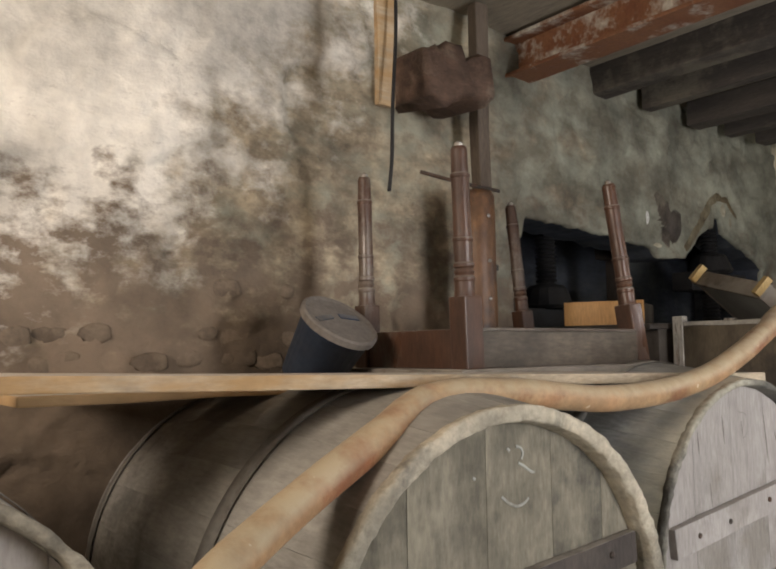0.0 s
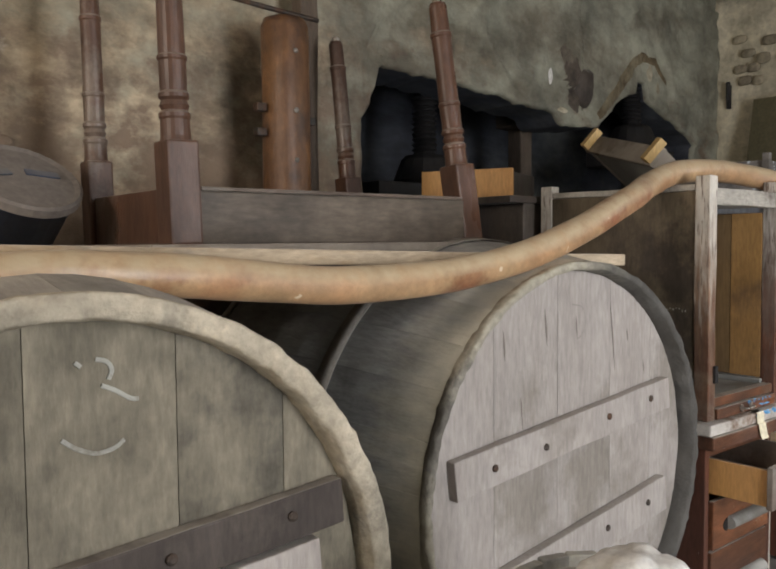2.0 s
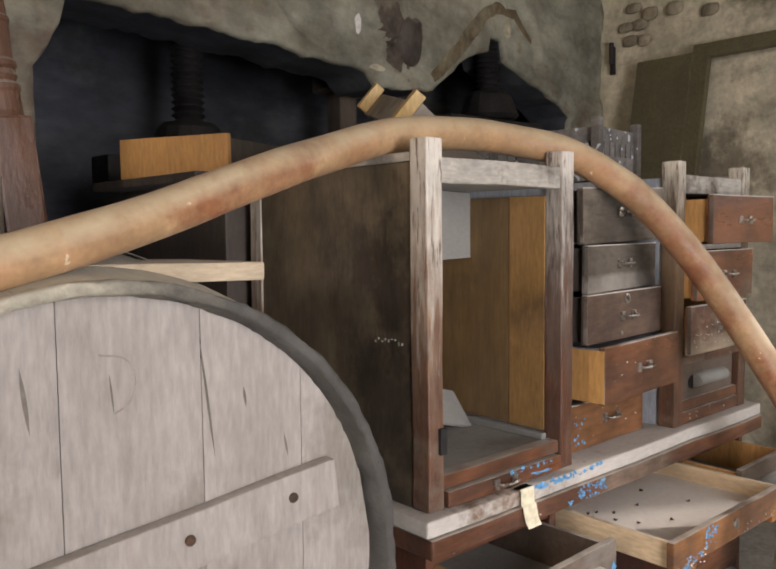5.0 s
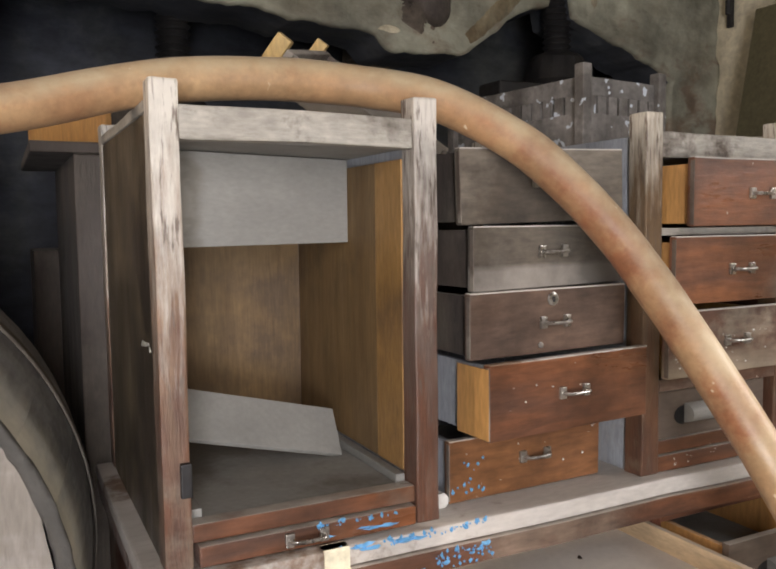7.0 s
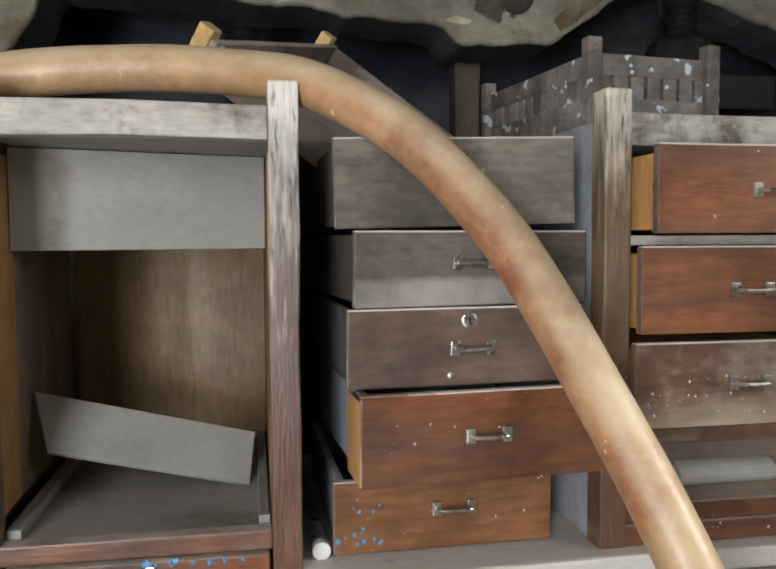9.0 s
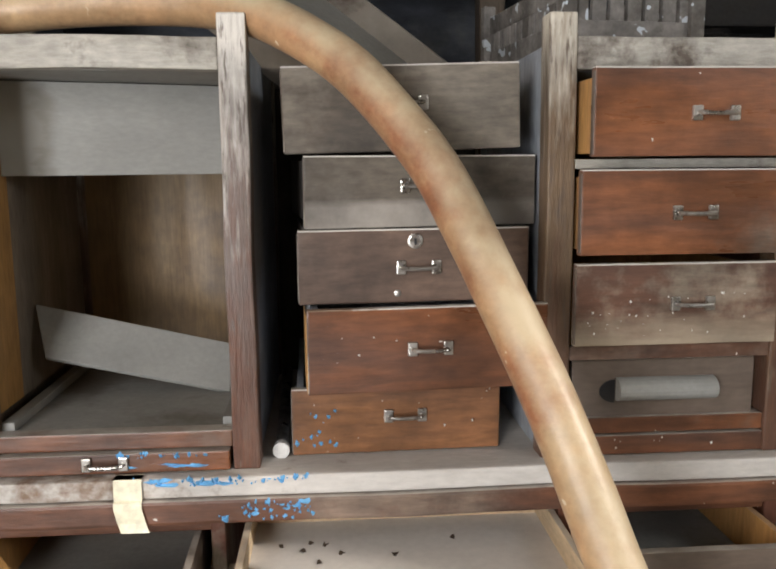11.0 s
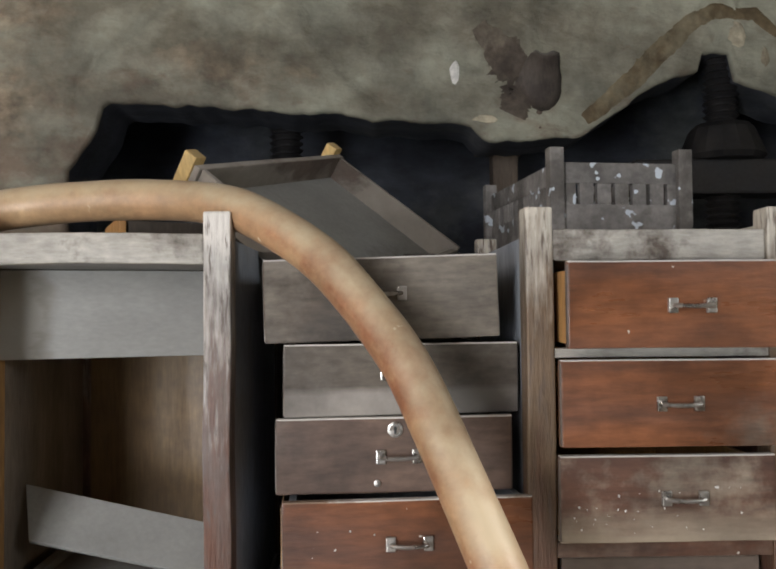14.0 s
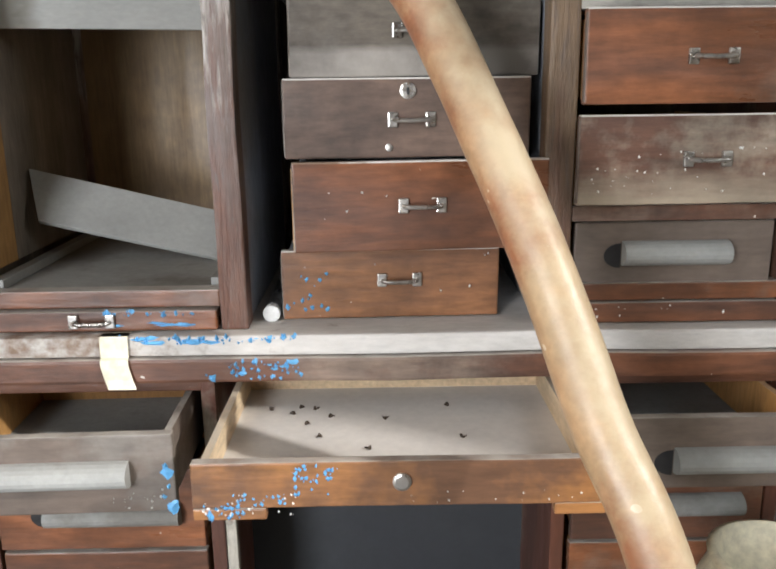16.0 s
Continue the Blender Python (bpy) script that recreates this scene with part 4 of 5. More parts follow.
for z0, z1, y0, x0, x1, hx, hz in ((1.312, 1.45, 1.256, 4.231, 4.625, 4.427, 1.379), (1.15, 1.291, 1.298, 4.228, 4.585, 4.422, 1.22), (0.992, 1.133, 1.314, 4.2285, 4.585, 4.433, 1.064)):
    drawer(x0, x1, y0, 0.5, z0, z1, MAHOG if z0 > 1.1 else MAHOGD, "", handle=(hx, hz), top_thing=udesk)
drawer(4.238, 4.572, 1.35, 0.5, 0.832, 0.958, DUSTY, "", pull=(4.318, 4.496, 0.905), top_thing=udesk)
part("drawer_rail", box(4.2285, 4.5885, 1.336, 1.37, 1.293, 1.309, 0.002), WORNH, udesk)
part("drawer_rail", box(4.2285, 4.5885, 1.336, 1.349, 0.962, 0.988, 0.002), MAHOG, udesk)
part("bottom_rail", box(4.2285, 4.5885, 1.338, 1.37, 0.787, 0.822, 0.003), MAHOG, udesk)

# the stack of loose drawers between the pedestals
STACK = (
    (3.742, 4.12, 1.388, 0.787, 0.908, 1.5, 0.0, FOXY, 3.946, 0.855, "red-stained loose drawer splashed with blue paint"),
    (3.776, 4.188, 1.302, 0.922, 1.066, 4.0, 0.0, MAHOG, 3.982, 0.996, "red-stained loose drawer sticking out of the stack"),
    (3.762, 4.162, 1.345, 1.068, 1.194, 3.5, 0.0, DUSTYR, 3.967, 1.129, "dusty brown loose drawer with a keyhole"),
    (3.774, 4.18, 1.352, 1.196, 1.317, 6.5, 0.0, DUSTYL, 3.976, 1.267, "dusty grey-brown loose drawer with a pale lower edge"),
    (3.744, 4.14, 1.346, 1.32, 1.46, 1.5, -1.4, DUSTYS, 3.946, 1.398, "dusty grey-brown loose drawer on top of the stack"),
)
stack, stack_turn = [], []
for x0, x1, y0, z0, z1, turn, roll, mat, hx, hz, label in STACK:
    c = Vector((x0, y0, z0))
    m = Matrix.Translation(c) @ pose(0, 0, 0, 0, roll, turn) @ Matrix.Translation(-c)
    stack_turn.append(m)
    stack.append(drawer(x0, x1, y0, 0.45, z0, z1, mat, label, m=m, handle=(hx, hz), group="stack of loose drawers", lip=0.006, side=SLATE if z0 < 1.0 else DARKW))

part("front_edge", box(3.7745, 3.7755, 1.303, 1.4, 0.926, 1.058, 0, stack_turn[1]), BARE, stack[1], "bare yellow pine end of the front")

# ---- on and behind the desks ----
back_cab = thing("dark_cabinet", 3.8, 2.3, 0.0, "dark wooden cabinet standing behind the desks", "cabinet")
part("carcass", box(3.15, 4.3, 2.03, 2.66, 0.0, 1.49, 0.005), DARKW, back_cab)
part("top", box(3.06, 4.3, 2.015, 2.68, 1.49, 1.515, 0.004), DARKW, back_cab)
drawer(0, 0.385, 0, 0.34, 0, 0.117, BARE, "bare yellow pine drawer lying on the dark cabinet", m=Matrix.Translation((3.077, 2.51, 1.518)) @ pose(0, 0, 0, 0, 0, -65.4), name="pine_drawer", group="", other_side=DARKW)
tip_x, tip_y = Vector((-0.29, -0.5, -0.12)).normalized(), Vector((0.33, -0.12, -0.27)).normalized()
tip_z = tip_x.cross(tip_y).normalized()
tip_y = tip_z.cross(tip_x)
tipped = Matrix((tip_x, tip_y, tip_z)).transposed().to_4x4()
tipped.translation = (3.835, 2.2, 1.808)
tipd = drawer(0, 0.59, 0, 0.44, -0.085, 0.0, DUSTY, "brown drawer with bare pine ends tipped up behind the hose", m=tipped, name="tipped_drawer", group="", side=DUSTY, lip=0.002)
for x in (0.0, 0.56):
    part("bare_end", box(x - 0.002, x + 0.032, -0.035, -0.0005, -0.08, 0.016, 0.003, tipped), LEMON, tipd, "bare yellow pine end")

crate = thing("wooden_crate", 4.31, 1.69, 1.47, "grey slatted crate splashed with white paint", "crate")
for x0, x1, y0, y1 in ((4.31, 4.6, 1.69, 1.705), (4.31, 4.6, 2.19, 2.205), (4.31, 4.325, 1.706, 2.19), (4.585, 4.6, 1.706, 2.19)):
    along = x1 - x0 > y1 - y0
    part("lower_board", box(x0, x1, y0, y1, 1.49, 1.575, 0.002), CRATEM, crate)
    part("top_board", box(x0, x1, y0, y1, 1.62, 1.665, 0.002), CRATEM, crate)
    a, b = (x0, x1) if along else (y0, y1)
    k = a + 0.015
    while k < b - 0.02:
        e = min(b - 0.005, k + 0.031)
        part("slat", box(k, e, y0 + 0.001, y1 - 0.001, 1.575, 1.62, 0) if along else box(x0 + 0.001, x1 - 0.001, k, e, 1.575, 1.62, 0), CRATEM, crate)
        k += 0.04
for x, y in ((4.31, 1.69), (4.6, 1.69), (4.31, 2.205), (4.6, 2.205)):
    part("corner_post", box(x - 0.016, x + 0.016, y - 0.014, y + 0.016, 1.47, 1.695, 0.003), CRATEM, crate)
part("floor_board", box(4.325, 4.585, 1.706, 2.19, 1.49, 1.5, 0), CRATEM, crate)
crate.matrix_basis = pose(4.315, 1.685, 1.492, 0, 0, 7)


def screw_press(x, y, top, label):
    t = thing("press_screw", x, y, 0.0, label, "wine press", "old wine presses")
    bm = bmesh.new()
    prof = []
    z = 1.2
    while z < top:
        prof += [(0.05, z), (0.066, z + 0.012), (0.05, z + 0.024)]
        z += 0.026
    part("screw", lathe(prof, Matrix.Translation((x, y, 0)), 20), BLACK, t)
    part("nut", lathe([(0.14, top - 0.42), (0.16, top - 0.4), (0.12, top - 0.3), (0.1, top - 0.28)], Matrix.Translation((x, y, 0)), 16), BLACK, t)
    part("crosshead", box(x - 0.36, x + 0.36, y - 0.08, y + 0.08, top - 0.55, top - 0.42, 0.01), BLACK, t)
    part("frame_beam", box(x - 0.5, x + 0.5, y - 0.14, y + 0.14, 0.0, 1.25, 0.01), DARKW, t)
    return t


screw_press(5.257, 2.97, 2.34, "black iron wine press screw in the wall recess")
screw_press(3.59, 3.06, 2.06, "black iron wine press screw deep in the wall recess")
rpost = thing("recess_post", 4.4, 2.85, 0.0, "dark brown timber prop holding up the broken wall", "post")
part("shaft", box(4.41, 4.51, 3.14, 3.24, 0.0, 2.0, 0.008, wobble=0.008), BROWNW, rpost)
part("cap", box(4.345, 4.535, 2.79, 3.28, 2.0, 2.085, 0.012, wobble=0.014), BROWNW, rpost)

# ---- at the right wall ----


def lean(x, z, degrees):
    """Leans a thing against the right wall about its top edge at x, z."""
    return Matrix.Translation((x, 0, z)) @ pose(0, 0, 0, 0, degrees, 0) @ Matrix.Translation((-x, 0, -z))


board = thing("olive_board", 5.7, 2.4, 0.0, "plain olive-painted board leaning on the wall", "board")
part("panel", box(6.08, 6.1, 2.28, 2.6, -0.05, 2.26, 0.003, lean(6.1, 2.26, 11)), OLIVE, board)
fr = thing("door_frame", 5.7, 2.0, 0.0, "dark olive empty door frame leaning on the wall", "door frame")
for y0, y1 in ((1.35, 1.43), (2.2, 2.29)):
    part("stile", box(6.11, 6.15, y0, y1, -0.05, 2.3, 0.004, lean(6.15, 2.31, 11)), OLIVE, fr)
part("head_rail", box(6.11, 6.15, 1.43, 2.2, 2.225, 2.3, 0.004, lean(6.15, 2.31, 11)), OLIVE, fr)
hook = thing("door_hinge", 6.18, 2.83, 2.3, "black iron hinge on the wall", "hinge")
part("strap", box(6.165, 6.185, 2.80, 2.83, 2.24, 2.40, 0.006), BLACK, hook)
part("pin", lathe([(0.014, 2.30), (0.014, 2.42)], Matrix.Translation((6.16, 2.815, 0)), 10), BLACK, hook)
for y, z, w, h in ((2.70, 2.60, 0.05, 0.03), (2.66, 2.5, 0.045, 0.035), (2.75, 2.5, 0.05, 0.03), (2.6, 2.55, 0.05, 0.04), (2.72, 2.42, 0.05, 0.035), (2.63, 2.41, 0.04, 0.035), (2.55, 2.66, 0.06, 0.035), (2.45, 2.55, 0.05, 0.04), (2.35, 2.66, 0.06, 0.03), (2.76, 2.7, 0.05, 0.03), (2.25, 2.5, 0.05, 0.035)):
    part("stone", lathe([(0.55, -0.75), (0.85, -0.6), (1.0, -0.2), (0.98, 0.25), (0.8, 0.62), (0.5, 0.72)], Matrix.Translation((6.2, y, z)) @ Matrix.Diagonal((0.016, w * 1.0, h * 1.2, 1)) @ pose(0, 0, 0, 0, 0, 0), 14, bump=0.25), STONEY, wall_right, smooth=True)

log_end = thing("embedded_log_end", 4.52, 2.78, 2.2, "dark brown log end embedded in the plaster", "beam")
part("timber", lathe([(0.07, 0), (0.1, 0.03), (0.1, 0.2)], Matrix.Translation((4.53, 2.765, 2.2)) @ pose(0, 0, 0, -90), 28, bump=0.45), DARKW, log_end, smooth=True)

# ---- tub and white bag in front of the barrels ----
tub = thing("wooden_tub", 1.94, 0.8, 0.0, "grey upright wooden tub in front of the barrels", "tub")
for k in range(20):
    a = math.tau * k / 20
    part("stave", box(-0.0265, 0.0265, 0.158, 0.178, 0.0, 0.805 + 0.006 * math.sin(k * 5), 0.003, Matrix.Translation((1.94, 0.8, 0)) @ pose(0, 0, 0, 0, 0, math.degrees(a))), STAVE, tub)
part("lid", lathe([(0.16, 0.77), (0.16, 0.79)], Matrix.Translation((1.94, 0.8, 0)), 28), OAK, tub)
for z in (0.2, 0.7):
    part("hoop", lathe([(0.1815, z), (0.1845, z), (0.1845, z + 0.035), (0.1815, z + 0.035)], Matrix.Translation((1.94, 0.8, 0)), 40), HOOP, tub)
bag = thing("white_bag", 1.94, 0.76, 0.79, "crumpled white plastic bag lying on the tub", "bag")
bb = bmesh.new()
bmesh.ops.create_icosphere(bb, subdivisions=4, radius=1.0)
for v in bb.verts:
    k = 1 + 0.22 * noise.noise(v.co * 2.2) + 0.1 * noise.noise(v.co * 6)
    v.co = Vector((1.94 + 0.1 * v.co.x * k, 0.77 + 0.08 * v.co.y * k, 0.838 + 0.048 * max(-0.98, v.co.z * k)))
part("sheet", bb, WHITEP, bag, smooth=True)

# ---- the hose ----
hose = thing("thick_hose", 3.2, 1.4, 1.3, "thick stained orange-tan rubber hose draped over barrels and desk", "hose")
part("tube", tube([(-0.08, 0.7, 0.45), (0.05, 0.79, 0.7), (0.227, 0.904, 0.885), (0.467, 1.03, 1.056), (0.67, 1.161, 1.119), (0.972, 1.26, 1.235), (1.185, 1.335, 1.301), (1.466, 1.342, 1.3), (1.797, 1.334, 1.27), (2.089, 1.339, 1.276), (2.353, 1.345, 1.313), (2.598, 1.37, 1.373), (2.878, 1.402, 1.466), (3.048, 1.453, 1.512), (3.235, 1.477, 1.562), (3.428, 1.47, 1.58), (3.603, 1.448, 1.574), (3.714, 1.37, 1.542), (3.828, 1.297, 1.471), (3.901, 1.246, 1.395), (3.97, 1.193, 1.301), (4.02, 1.136, 1.196), (4.073, 1.071, 1.07), (4.13, 1.0, 0.921), (4.171, 0.935, 0.789), (4.231, 0.867, 0.641), (4.3, 0.78, 0.36), (4.4, 0.69, 0.06)], 0.037, 20, wob=0.05), HOSEM, hose, smooth=True)

# ---- small things and paint ----


def splashes(parent, x0, x1, z0, z1, y, count, size, material, seed, lift=0.0018, wide=1.0):
    """Small flat irregular drops of paint on a face that looks towards -y."""
    rnd = random.Random(seed)
    bm = bmesh.new()
    for _ in range(count):
        cx, cz, r = rnd.uniform(x0, x1), rnd.uniform(z0, z1), size * rnd.uniform(0.3, 1.0) ** 1.5
        n = 9
        ph = rnd.uniform(0, 9)
        tip = bm.verts.new((cx, y - lift - 0.0015, cz))
        rim = [bm.verts.new((cx + wide * r * (0.8 + 0.3 * math.sin(ph + 2.3 * k)) * math.cos(math.tau * k / n), y + 0.001, cz + r * (1 + 0.5 * math.sin(ph + 1.7 * k)) * math.sin(math.tau * k / n))) for k in range(n)]
        for k in range(n):
            bm.faces.new((tip, rim[k], rim[(k + 1) % n]))
    return tagged(part("paint_splash", bm, material, parent, "splashed paint drops"), kind="stuff")


splashes(mid, 3.79, 3.85, 0.638, 0.683, 1.045, 34, 0.005, BLUEP, 1)
splashes(mid, 3.66, 3.78, 0.622, 0.64, 1.045, 22, 0.005, BLUEP, 2)
splashes(mid, 3.655, 3.72, 0.603, 0.622, 1.045, 16, 0.006, BLUEP, 3)
splashes(mid, 3.66, 3.8, 0.605, 0.64, 1.045, 26, 0.003, WHITEP, 4)
splashes(mid, 3.95, 4.2, 0.622, 0.64, 1.045, 14, 0.003, WHITEP, 5)
splashes(ldesk, 3.66, 3.78, 0.712, 0.744, 1.297, 40, 0.006, BLUEP, 6, 0.0038)
splashes(ldesk, 3.62, 3.65, 0.712, 0.73, 1.297, 3, 0.012, BLUEP, 7, 0.0038)
splashes(udesk, 3.45, 3.78, 0.772, 0.784, 1.305, 60, 0.006, BLUEP, 8, 0.0038)
splashes(udesk, 3.45, 3.62, 0.815, 0.822, 1.33, 30, 0.006, BLUEP, 9)
splashes(stack[0], 3.75, 3.82, 0.8, 0.87, 1.388, 14, 0.006, BLUEP, 10)
splashes(stack[0], 3.75, 4.1, 0.79, 0.9, 1.390, 14, 0.0025, WHITEP, 11)
splashes(stack[1], 3.8, 3.98, 0.94, 1.06, 1.307, 9, 0.003, WHITEP, 12)
splashes(udesk, 4.25, 4.54, 1.0, 1.1, 1.314, 34, 0.0035, WHITEP, 13)
splashes(udesk, 4.25, 4.5, 0.792, 0.82, 1.338, 10, 0.0035, WHITEP, 14)
splashes(left_drawer, 3.55, 3.59, 0.56, 0.63, 1.151, 6, 0.014, BLUEP, 15)
splashes(left_drawer, 3.5, 3.58, 0.56, 0.6, 1.151, 18, 0.004, WHITEP, 16)

splashes(udesk, 3.47, 3.74, 0.774, 0.783, 1.305, 9, 0.005, BLUEP, 21, 0.0038, 6.0)
splashes(udesk, 3.44, 3.6, 0.797, 0.802, 1.33, 5, 0.004, BLUEP, 22, 0.002, 8.0)
splashes(ldesk, 3.68, 3.77, 0.72, 0.742, 1.297, 6, 0.007, BLUEP, 23, 0.0038, 2.5)

tape = thing("masking_tape", 3.47, 1.295, 0.7, "strip of cream masking tape over the desktop edge", "tape")
bm = bmesh.new()
prof = [(1.325, 0.7875), (1.3035, 0.7875), (1.301, 0.783), (1.300, 0.752), (1.2945, 0.7495), (1.293, 0.74), (1.292, 0.715), (1.288, 0.7)]
rows = [[bm.verts.new((x + (0.006 if i > 5 else 0) * (i - 5), y - d, z)) for i, (y, z) in enumerate(prof)] for x, d in ((3.449, 0), (3.495, 0), (3.495, 0.0015), (3.449, 0.0015))]
for a, b in zip(rows, rows[1:] + rows[:1]):
    for k in range(len(prof) - 1):
        bm.faces.new((a[k], a[k + 1], b[k + 1], b[k]))
part("strip", bm, TAPE, tape)

rnd = random.Random(5)
for k in range(11):
    x, y = rnd.uniform(3.7, 4.05), rnd.uniform(1.1, 1.36)
    leaf = thing("dry_leaf", x, y, 0.6385, "small curled dry leaf lying in the drawer", "leaf", "dry leaves in the drawer")
    bm = bmesh.new()
    ring = [bm.verts.new((x + (0.002 + 0.003 * rnd.random()) * math.cos(a) * 1.4, y + (0.003 + 0.003 * rnd.random()) * math.sin(a), 0.6395 + 0.003 * math.cos(2 * a + k))) for i, a in enumerate([math.tau * j / 8 for j in range(8)])]
    top = bm.faces.new(ring)
    ex = bmesh.ops.extrude_face_region(bm, geom=[top])
    bmesh.ops.translate(bm, verts=[g for g in ex["geom"] if isinstance(g, bmesh.types.BMVert)], vec=(0, 0, 0.0012))
    part("blade", bm, LEAF, leaf)

rod = thing("metal_tube", 3.705, 1.6, 0.8, "grey tube with a white plastic end lying beside the stack", "tube")
part("shaft", tube([(3.722, 1.385, 0.799), (3.715, 1.65, 0.799), (3.705, 1.93, 0.799)], 0.012, 12), STEEL, rod, smooth=True)
part("end_cap", lathe([(0.006, -0.004), (0.015, -0.004), (0.015, 0.014), (0.012, 0.014)], Matrix.Translation((3.722, 1.386, 0.799)) @ pose(0, 0, 0, -90), 16), WHITEP, rod, "white plastic end")


def keyhole(parent, x, y, z):
    plate = part("escutcheon", lathe([(0.013, 0), (0.013, 0.002), (0.010, 0.003), (0.0001, 0.003)], Matrix.Translation((x, y, z)) @ pose(0, 0, 0, 90), 16), STEEL, parent, "round worn keyhole plate")
    part("slot", box(x - 0.002, x + 0.002, y - 0.005, y - 0.0025, z - 0.006, z + 0.005, 0), BLACK, plate)


keyhole(stack[2], 3.961, 1.3555, 1.174)
part("screw_head", lathe([(0.006, 0), (0.006, 0.003), (0.002, 0.004)], Matrix.Translation((3.93, 1.354, 1.085)) @ pose(0, 0, 0, 90), 10), STEEL, stack[2])


def chalk(points):
    bm = tube([(x, 1.1935, z) for x, z in points], 0.0034, 6, steps=5)
    for v in bm.verts:
        v.co.y = 1.1935 + (v.co.y - 1.1935) * 0.25
    part("chalk_mark", bm, CHALK, B1, "white chalk stroke")


chalk([(1.275, 1.193), (1.283, 1.186)])
chalk([(1.303, 1.195), (1.318, 1.19), (1.325, 1.178), (1.32, 1.165)])
chalk([(1.31, 1.158), (1.33, 1.148), (1.35, 1.135), (1.362, 1.133)])
chalk([(1.255, 1.09), (1.275, 1.075), (1.3, 1.065), (1.325, 1.068), (1.34, 1.078)])
chalk([(1.17, 1.14), (1.176, 1.136)])

pot = thing("stoneware_pot", 4.45, 1.1, 0.0, "cream stoneware pot standing before the desk", "pot")
part("body", lathe([(0.11, 0.0), (0.13, 0.1), (0.135, 0.3), (0.12, 0.46), (0.095, 0.52), (0.1, 0.535), (0.088, 0.54), (0.08, 0.5), (0.0001, 0.45)], Matrix.Translation((4.47, 1.03, 0)), 28), TAPE, pot, smooth=True)

for x0, z0, x1, z1, w in ((2.288, 1.145, 2.294, 1.07, 0.006), (2.437, 1.185, 2.447, 1.09, 0.007), (2.705, 1.2, 2.728, 1.0, 0.0045), (2.783, 1.11, 2.787, 1.075, 0.005), (2.86, 1.02, 2.868, 0.975, 0.004), (2.56, 1.16, 2.565, 1.1, 0.003), (2.35, 0.98, 2.356, 0.9, 0.003)):
    bm = bmesh.new()
    n = 12
    a, b = Vector((x0, 1.3445, z0)), Vector((x1, 1.3445, z1))
    left = [bm.verts.new(a.lerp(b, k / n) + Vector((-0.6 * w * math.sin(math.pi * k / n) * (0.8 + 0.4 * noise.noise((k, x0 * 9, 1))), 0, 0))) for k in range(1, n)]
    right = [bm.verts.new(a.lerp(b, k / n) + Vector((0.5 * w * math.sin(math.pi * k / n), 0, 0))) for k in range(n - 1, 0, -1)]
    f = bm.faces.new([bm.verts.new(a)] + left + [bm.verts.new(b)] + right)
    ex = bmesh.ops.extrude_face_region(bm, geom=[f])
    bmesh.ops.translate(bm, verts=[g for g in ex["geom"] if isinstance(g, bmesh.types.BMVert)], vec=(0, 0.004, 0))
    part("crack", bm, CRACKM, B2, "dark weathered crack in the head")

rs = random.Random(11)
for row in range(4):
    x = 0.15 + 0.05 * row
    while x < 1.62:
        w, h = rs.uniform(0.04, 0.075), rs.uniform(0.03, 0.042)
        z = 1.385 + row * 0.085 + rs.uniform(-0.012, 0.012)
        if rs.random() < 0.6 - 0.12 * row:
            part("stone", lathe([(0.25, -0.9), (0.8, -0.55), (1.0, 0.0), (0.8, 0.55), (0.25, 0.9)], Matrix.Translation((x, wall_y(x) + 0.001 - relief(x, z), z)) @ Matrix.Diagonal((w, 0.0045, h, 1)) @ pose(0, 0, 0, 0, rs.uniform(-12, 12), 0), 14, bump=0.3), STONEB, wall_back, smooth=True)
        x += 2 * w + rs.uniform(0.0, 0.02)
chip = lathe([(0.3, -1.0), (0.8, -0.5), (1.0, 0.0), (0.7, 0.6), (0.2, 1.0)], Matrix.Translation((4.22, wall_y(4.22) - relief(4.22, 2.21) - 0.002, 2.21)) @ Matrix.Diagonal((0.02, 0.006, 0.042, 1)) @ pose(0, 0, 0, 0, 14, 0), 10, bump=0.4)
part("plaster_chip", chip, WHITEP, wall_back, "white chip of bare plaster")
for cx, cz, w, h in ((5.275, 2.375, 0.035, 0.05), (5.38, 2.29, 0.018, 0.04), (4.33, 2.045, 0.05, 0.014)):
    chip = lathe([(0.3, -1.0), (0.8, -0.5), (1.0, 0.0), (0.7, 0.6), (0.2, 1.0)], Matrix.Translation((cx, wall_y(cx) - relief(cx, cz) - 0.001, cz)) @ Matrix.Diagonal((w, 0.006, h, 1)) @ pose(0, 0, 0, 0, -20, 0), 10, bump=0.5)
    part("plaster_chip", chip, PLASTERR, wall_back, "pale chip of bare plaster")
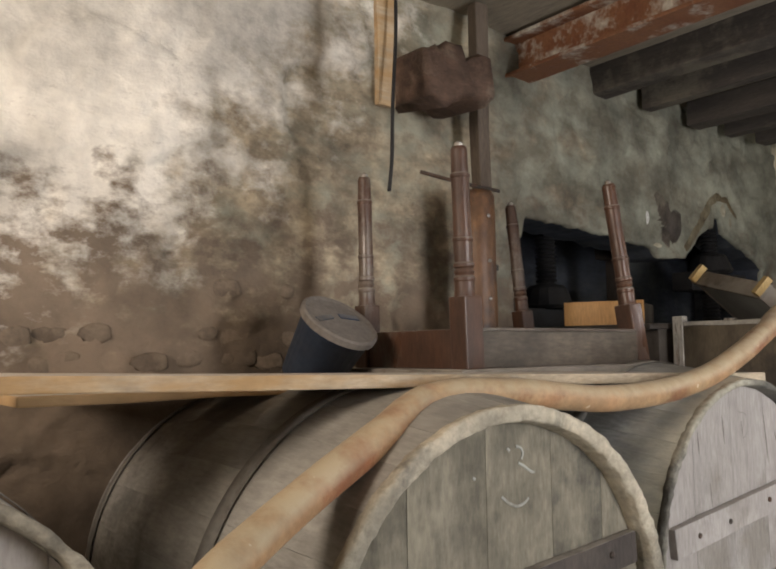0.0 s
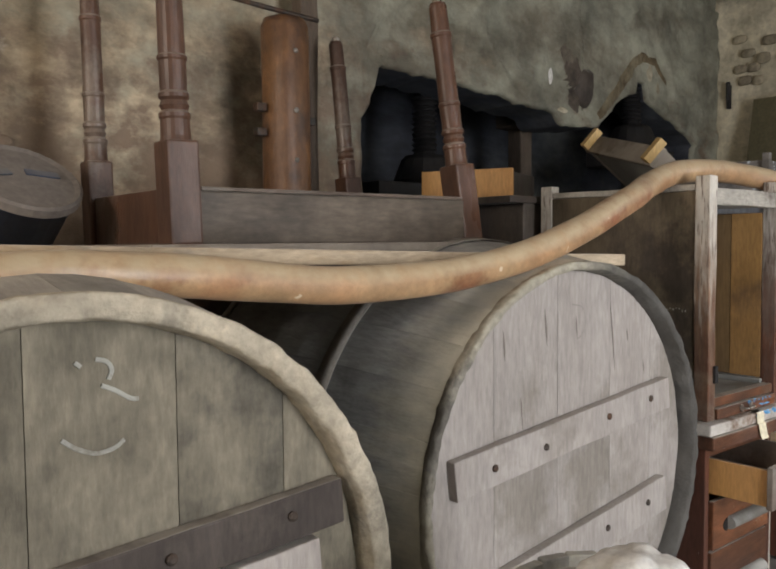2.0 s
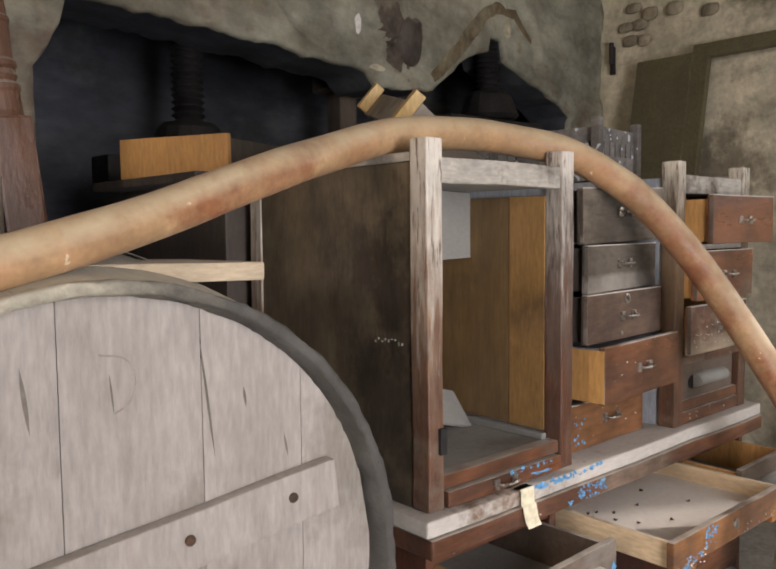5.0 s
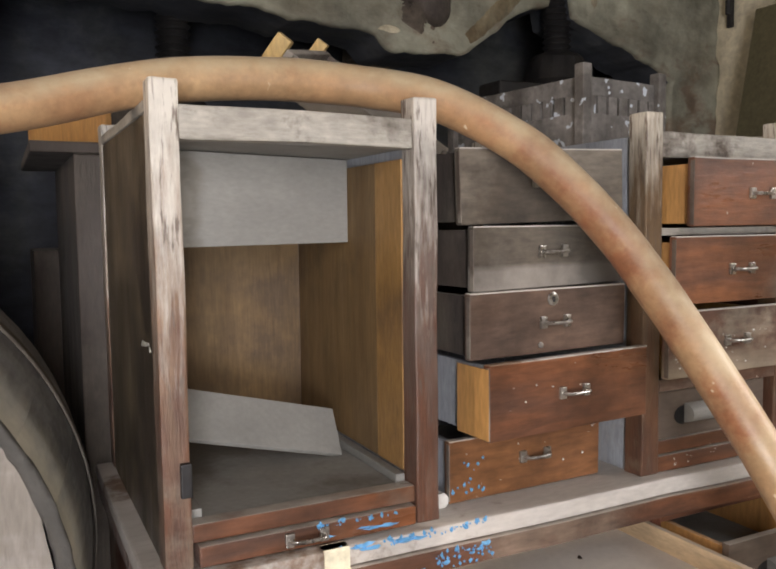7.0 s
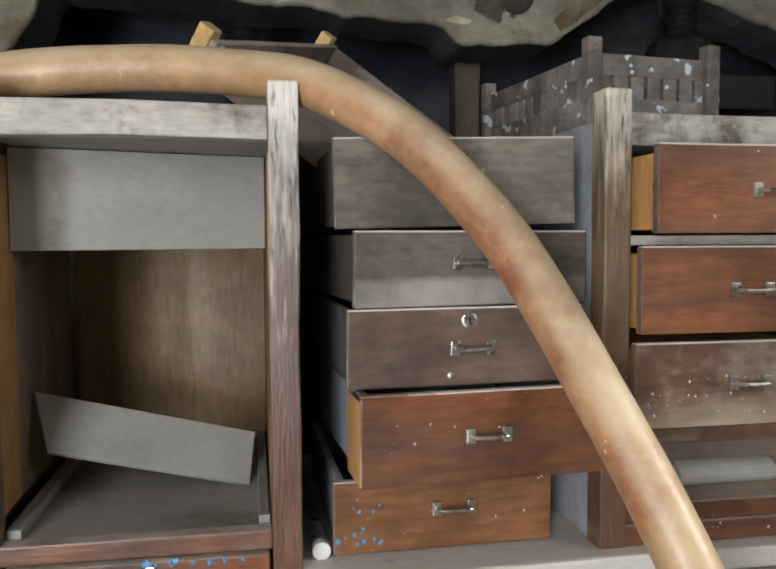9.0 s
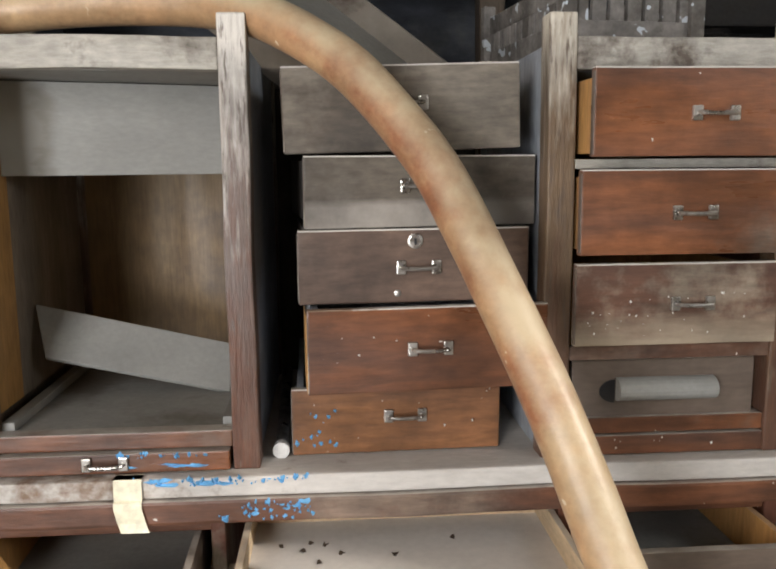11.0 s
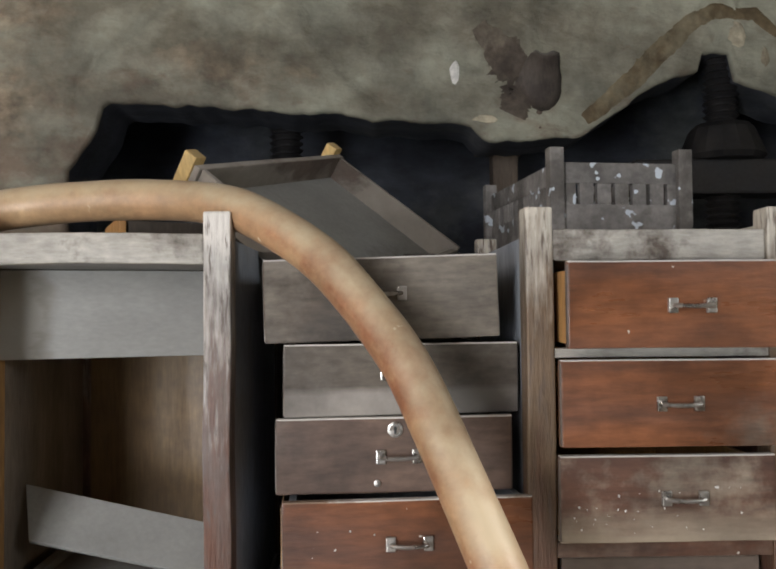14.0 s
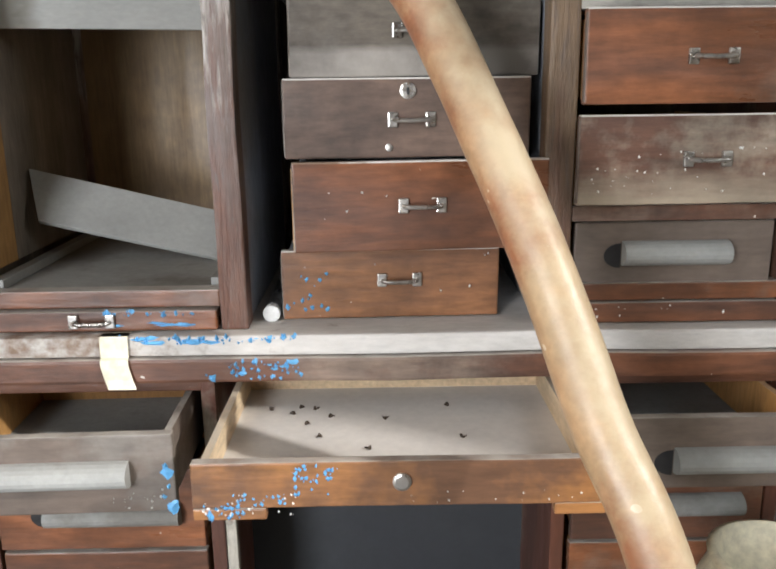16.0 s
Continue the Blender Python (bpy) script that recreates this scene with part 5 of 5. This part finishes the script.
# faint scratches on the cabinet side
rx = random.Random(31)
for k in range(9):
    y, z = 1.5 - 0.0105 * k, 1.131 + rx.uniform(-0.004, 0.004)
    part("scratch", box(3.2015, 3.2025, y - rx.uniform(0.003, 0.006), y, z - rx.uniform(0.002, 0.008), z + 0.001, 0), CHALK, udesk, "pale scratch mark")
arc = tube([(2.545, 1.3446, 1.19), (2.585, 1.3446, 1.18), (2.6, 1.3446, 1.15), (2.59, 1.3446, 1.115), (2.565, 1.3446, 1.1)], 0.0016, 6, steps=6)
for v in arc.verts:
    v.co.y = 1.3446 + (v.co.y - 1.3446) * 0.3
part("pencil_mark", arc, PENCIL, B2, "faint pencilled curve")


def wall_stain(points, widths, material, label, seed):
    """A damp stain that lies on the back wall's face along a line of (x, z)."""
    rnd = random.Random(seed)
    bm = bmesh.new()
    steps, across = 60, 8
    px, pz = [p[0] for p in points], [p[1] for p in points]
    knots = [i / (len(points) - 1) for i in range(len(points))]
    rows = []
    for i in range(steps + 1):
        u = i / steps
        x, z, w = (float(np.interp(u, knots, v)) for v in (px, pz, widths))
        ahead, behind = min(1.0, u + 0.02), max(0.0, u - 0.02)
        d = Vector((float(np.interp(ahead, knots, px) - np.interp(behind, knots, px)), float(np.interp(ahead, knots, pz) - np.interp(behind, knots, pz)))).normalized()
        row = []
        for k in range(across + 1):
            o = (k / across - 0.5) * w * (1 + 0.5 * noise.noise((u * 9, k > across / 2, seed)) + 0.2 * rnd.uniform(-1, 1) * (k in (0, across)))
            vx, vz = x - d.y * o, z + d.x * o
            row.append(bm.verts.new((vx, wall_y(vx) - relief(vx, vz) - (0.002 if 0 < k < across and 0 < i < steps else -0.004), vz)))
        rows.append(row)
    for lo, hi in zip(rows, rows[1:]):
        for k in range(across):
            bm.faces.new((lo[k], lo[k + 1], hi[k + 1], hi[k]))
    return part("damp_stain", bm, material, wall_back, label, smooth=True)


wall_stain([(4.68, 2.04), (4.88, 2.2), (5.03, 2.36), (5.18, 2.46), (5.34, 2.45), (5.5, 2.33)], [0.05, 0.09, 0.09, 0.06, 0.06, 0.03], DAMPB, "brown damp stain over the arch", 3)
wall_stain([(4.3, 2.38), (4.4, 2.26), (4.46, 2.15), (4.42, 2.06)], [0.08, 0.16, 0.14, 0.12], DAMPD, "dark soot stain below the log end", 8)
